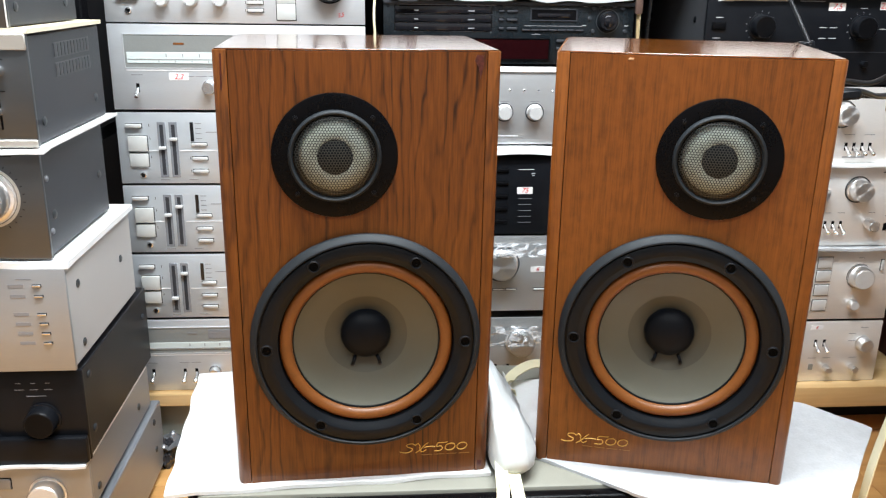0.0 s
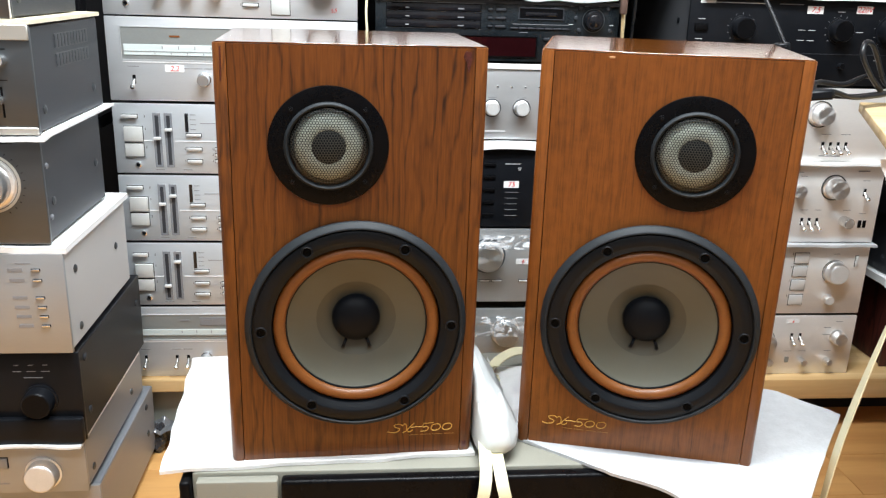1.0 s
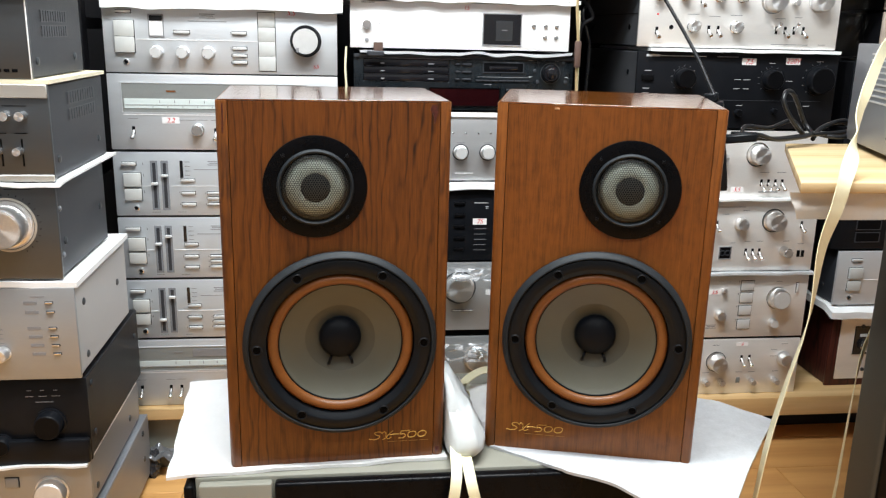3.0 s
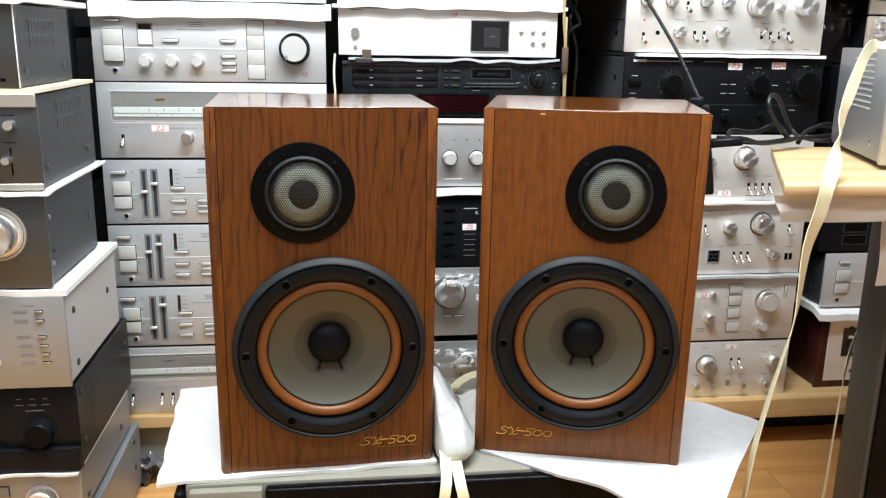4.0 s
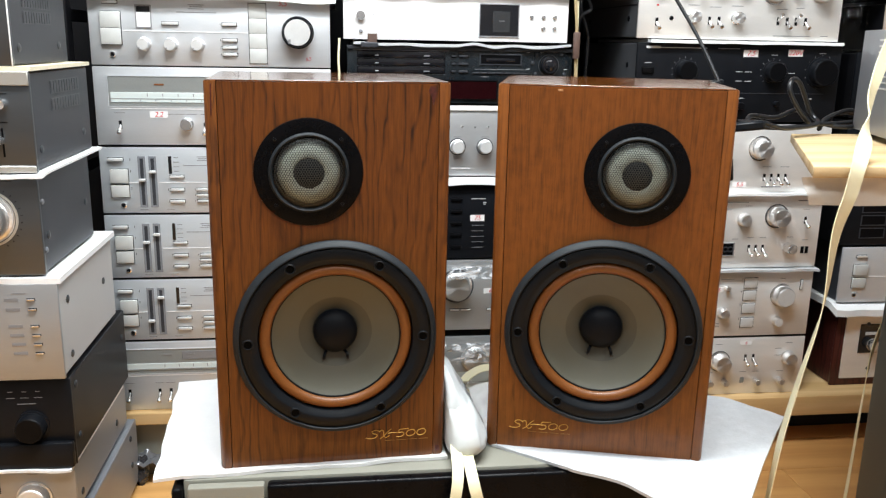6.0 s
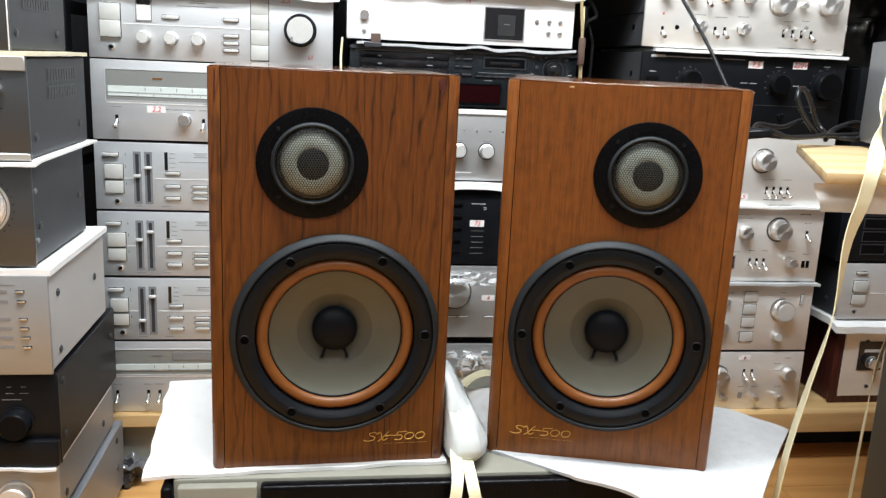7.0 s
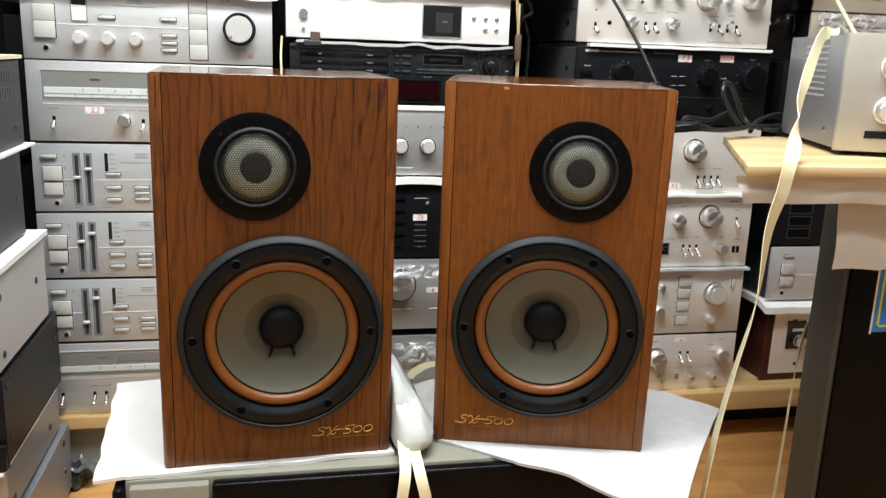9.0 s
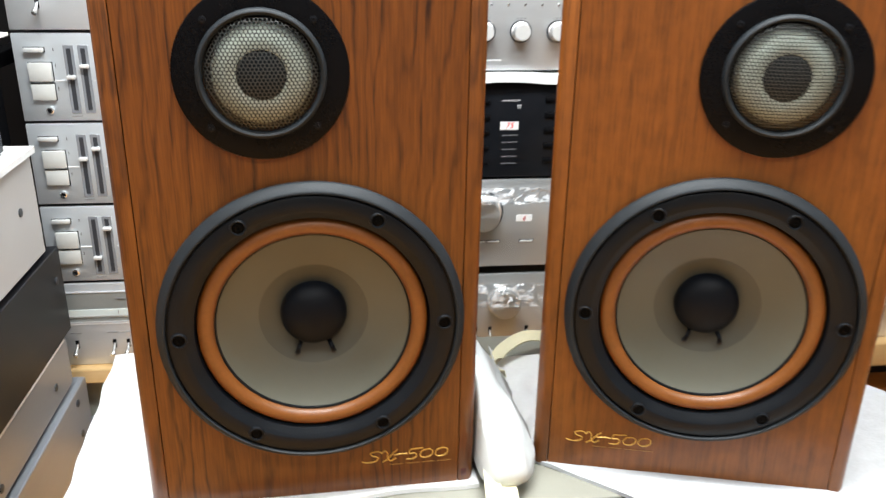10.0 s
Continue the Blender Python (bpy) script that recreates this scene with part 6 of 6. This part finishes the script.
# straps and cables
tagged(part("strap", ribbon([(0.830, 0.985, 0.8295), (0.790, 0.950, 0.8300), (0.752, 0.915, 0.820), (0.692, 0.850, 0.765), (0.672, 0.828, 0.735), (0.655, 0.800, 0.706), (0.612, 0.742, 0.676), (0.600, 0.732, 0.640), (0.588, 0.732, 0.590), (0.584, 0.732, 0.505), (0.566, 0.732, 0.417), (0.554, 0.735, 0.340), (0.546, 0.735, 0.259), (0.537, 0.735, 0.150), (0.532, 0.74, 0.05), (0.545, 0.76, 0.004)],
                            0.0185, [40, 40, 40, 30, 35, 60, 20, 5, 15, 40, 62, 72, 76, 70, 60, 60, 50]), M["strap"]), "long cream fabric strap hanging over the bench edge", "strap", "straps")
tagged(part("strap", ribbon([(0.840, 0.955, 0.44), (0.815, 0.950, 0.367), (0.809, 0.950, 0.276), (0.803, 0.948, 0.12), (0.79, 0.94, 0.004)], 0.018, [30, 40, 60, 65, 60]), M["strap"]),
       "cream fabric strap hanging beside the grey cabinet", "strap", "straps")
tagged(part("power_cable", tube([(0.590, 1.000, 0.694), (0.632, 1.005, 0.692), (0.665, 1.02, 0.684), (0.700, 1.04, 0.682), (0.754, 1.07, 0.686), (0.752, 1.09, 0.702), (0.722, 1.075, 0.744), (0.700, 1.06, 0.752), (0.692, 1.05, 0.736),
                                 (0.712, 1.055, 0.708), (0.738, 1.07, 0.688), (0.748, 1.09, 0.690), (0.735, 1.10, 0.704), (0.690, 1.08, 0.694), (0.640, 1.06, 0.698), (0.632, 1.04, 0.686), (0.680, 1.04, 0.682), (0.760, 1.085, 0.683), (0.830, 1.115, 0.684), (0.90, 1.13, 0.690)], 0.0035, 10, 10), M["cable"]),
       "looped black power cable on the corner of the bench", "cable", "cables")
tagged(part("power_cable", tube([(0.770, 1.09, 0.676), (0.800, 1.12, 0.690), (0.845, 1.13, 0.702), (0.86, 1.12, 0.684), (0.82, 1.10, 0.678), (0.79, 1.115, 0.684), (0.84, 1.14, 0.698), (0.90, 1.15, 0.684)], 0.0037, 10, 8), M["cable"]), "tangled black cable on the bench", "cable", "cables")
strip = thing("power_strip", pose(0.577, 1.0, 0.590, 0, -8, -25), "black power strip hanging upright behind the amber loudspeaker", "power strip")
part("body", box(-0.017, 0.017, -0.014, 0.014, 0.02, 0.150, 0.003, 2), M["black"], strip)
part("cord_collar", box(-0.010, 0.010, -0.010, 0.010, 0.150, 0.163, 0.002), M["rubber"], strip)
for i in range(4):
    part("socket", box(0.0165, 0.0175, -0.007, 0.007, 0.032 + i * 0.029, 0.049 + i * 0.029), M["char"], strip, "", None, 0)
part("plug", box(0.012, 0.062, -0.008, 0.008, 0.088, 0.101, 0.003), M["rubber"], strip)
tagged(part("power_cable", tube([(0.558, 1.0, 0.747), (0.534, 1.04, 0.815), (0.485, 1.09, 0.910), (0.448, 1.13, 0.972), (0.415, 1.20, 1.005), (0.42, 1.30, 1.03), (0.44, 1.36, 1.0625)], 0.0026, 10, 8), M["cable"]), "grey power cable rising from the power strip", "cable", "cables")
cd = thing("cord", (0, 0, 0), "thin golden braided cord with a dark inline switch", "cord", "cables")
part("braid", tube([(0.440, 1.322, 1.06), (0.437, 1.320, 0.96), (0.4350, 1.320, 0.88), (0.4400, 1.320, 0.825), (0.4405, 1.321, 0.78), (0.4440, 1.324, 0.72), (0.446, 1.326, 0.60)], 0.0026, 8, 8), M["cord"], cd)
part("inline_switch", box(0.4345, 0.4455, 1.313, 1.322, 0.772, 0.818, 0.0025, 2), M["tag"], cd)
for pts, r in (([(0.466, 1.43, 1.02), (0.470, 1.42, 0.905), (0.482, 1.41, 0.880), (0.490, 1.41, 0.860), (0.472, 1.41, 0.845), (0.470, 1.42, 0.80), (0.474, 1.43, 0.62)], 0.0034),
               ([(0.494, 1.44, 1.02), (0.488, 1.43, 0.90), (0.474, 1.42, 0.868), (0.486, 1.42, 0.828), (0.494, 1.43, 0.79), (0.490, 1.44, 0.62)], 0.0030)):
    tagged(part("power_cable", tube(pts, r, 8, 8), M["cable"]), "black cable hanging between two stacks", "cable", "cables")
tagged(part("cord", tube([(0.4425, 1.330, 0.87), (0.4430, 1.326, 0.80), (0.4445, 1.325, 0.74), (0.443, 1.326, 0.60)], 0.0022, 8, 8), M["strap"]), "thin cream cord between two stacks", "cord", "cables")
tagged(part("cord", tube([(0.0325, 1.345, 0.80), (0.0305, 1.336, 0.76), (0.034, 1.335, 0.70), (0.0325, 1.34, 0.60), (0.0325, 1.345, 0.40), (0.0325, 1.34, 0.134)], 0.0020, 8, 8), M["strap"]), "thin cream cord between two stacks", "cord", "cables")

tagged(part("power_cable", tube([(1.030, 1.326, 1.02), (1.013, 1.322, 0.955), (0.998, 1.25, 0.912), (0.975, 1.15, 0.845), (0.960, 1.08, 0.800), (0.965, 1.06, 0.74), (0.98, 1.06, 0.674)], 0.0032, 10, 8), M["strap"]), "thin white cable hanging from the shelf board to the bench", "cable", "cables")

# dark glossy bag on the floor, with a grey flap on top
gb = thing("plastic_bag", (-0.339, 1.318, 0.0), "crumpled glossy black plastic bag with a grey flap, on the floor", "plastic bag")
bm = bmesh.new()
bmesh.ops.create_icosphere(bm, subdivisions=4, radius=1.0)
for v in bm.verts:
    n = noise.noise(v.co * 1.6) * 0.35 + abs(noise.noise(v.co * 4.2)) * 0.30
    k = 0.85 + n
    v.co = Vector((v.co.x * 0.020 * k, v.co.y * 0.022 * k, max(0.0, 0.024 + v.co.z * 0.030 * k)))
part("bag", bm, surface("glossy_bag", (0.03, 0.03, 0.034), 0.14, 0.0, 0.5, 40.0, rvar=0.05), gb, "", None, 25)
part("flap", sheet(-0.026, 0.040, -0.020, 0.024, 0.046, 0.0012, 26, 18, lambda x, y: (0.006 * noise.noise(Vector((y * 60, 0, 2))), 0, 0.010 * noise.noise(Vector((x * 50, y * 60, 4))) + 0.004 * noise.noise(Vector((x * 130, y * 130, 7))) - 5.0 * max(0.0, x) ** 2)),
     surface("grey_film", (0.17, 0.175, 0.185), 0.22, 0.3, 0.2, 60.0, rvar=0.06), gb, "crumpled grey plastic flap", None, 30)

# ---- floor boards ----
PW, PL = 0.125, 1.15
meshes = {}
y, row = RY0, 0
while y < RY1 - 0.001:
    w = min(PW, RY1 - y)
    x = RX0 - (row * 0.43) % PL
    while x < RX1:
        a, b = max(x, RX0), min(x + PL, RX1)
        if b - a > 0.02:
            key = (round(b - a, 3), round(w, 3))
            if key not in meshes:
                ob = part("floor_board", box(0, b - a - 0.0012, 0, w - 0.0010, -0.006, 0.0, 0.0006), M["laminate"], floor, "", (a, y, 0), 0)
                meshes[key] = ob.data
            else:
                shared("floor_board", meshes[key], floor, (a, y, 0))
        x += PL
    y += PW
    row += 1
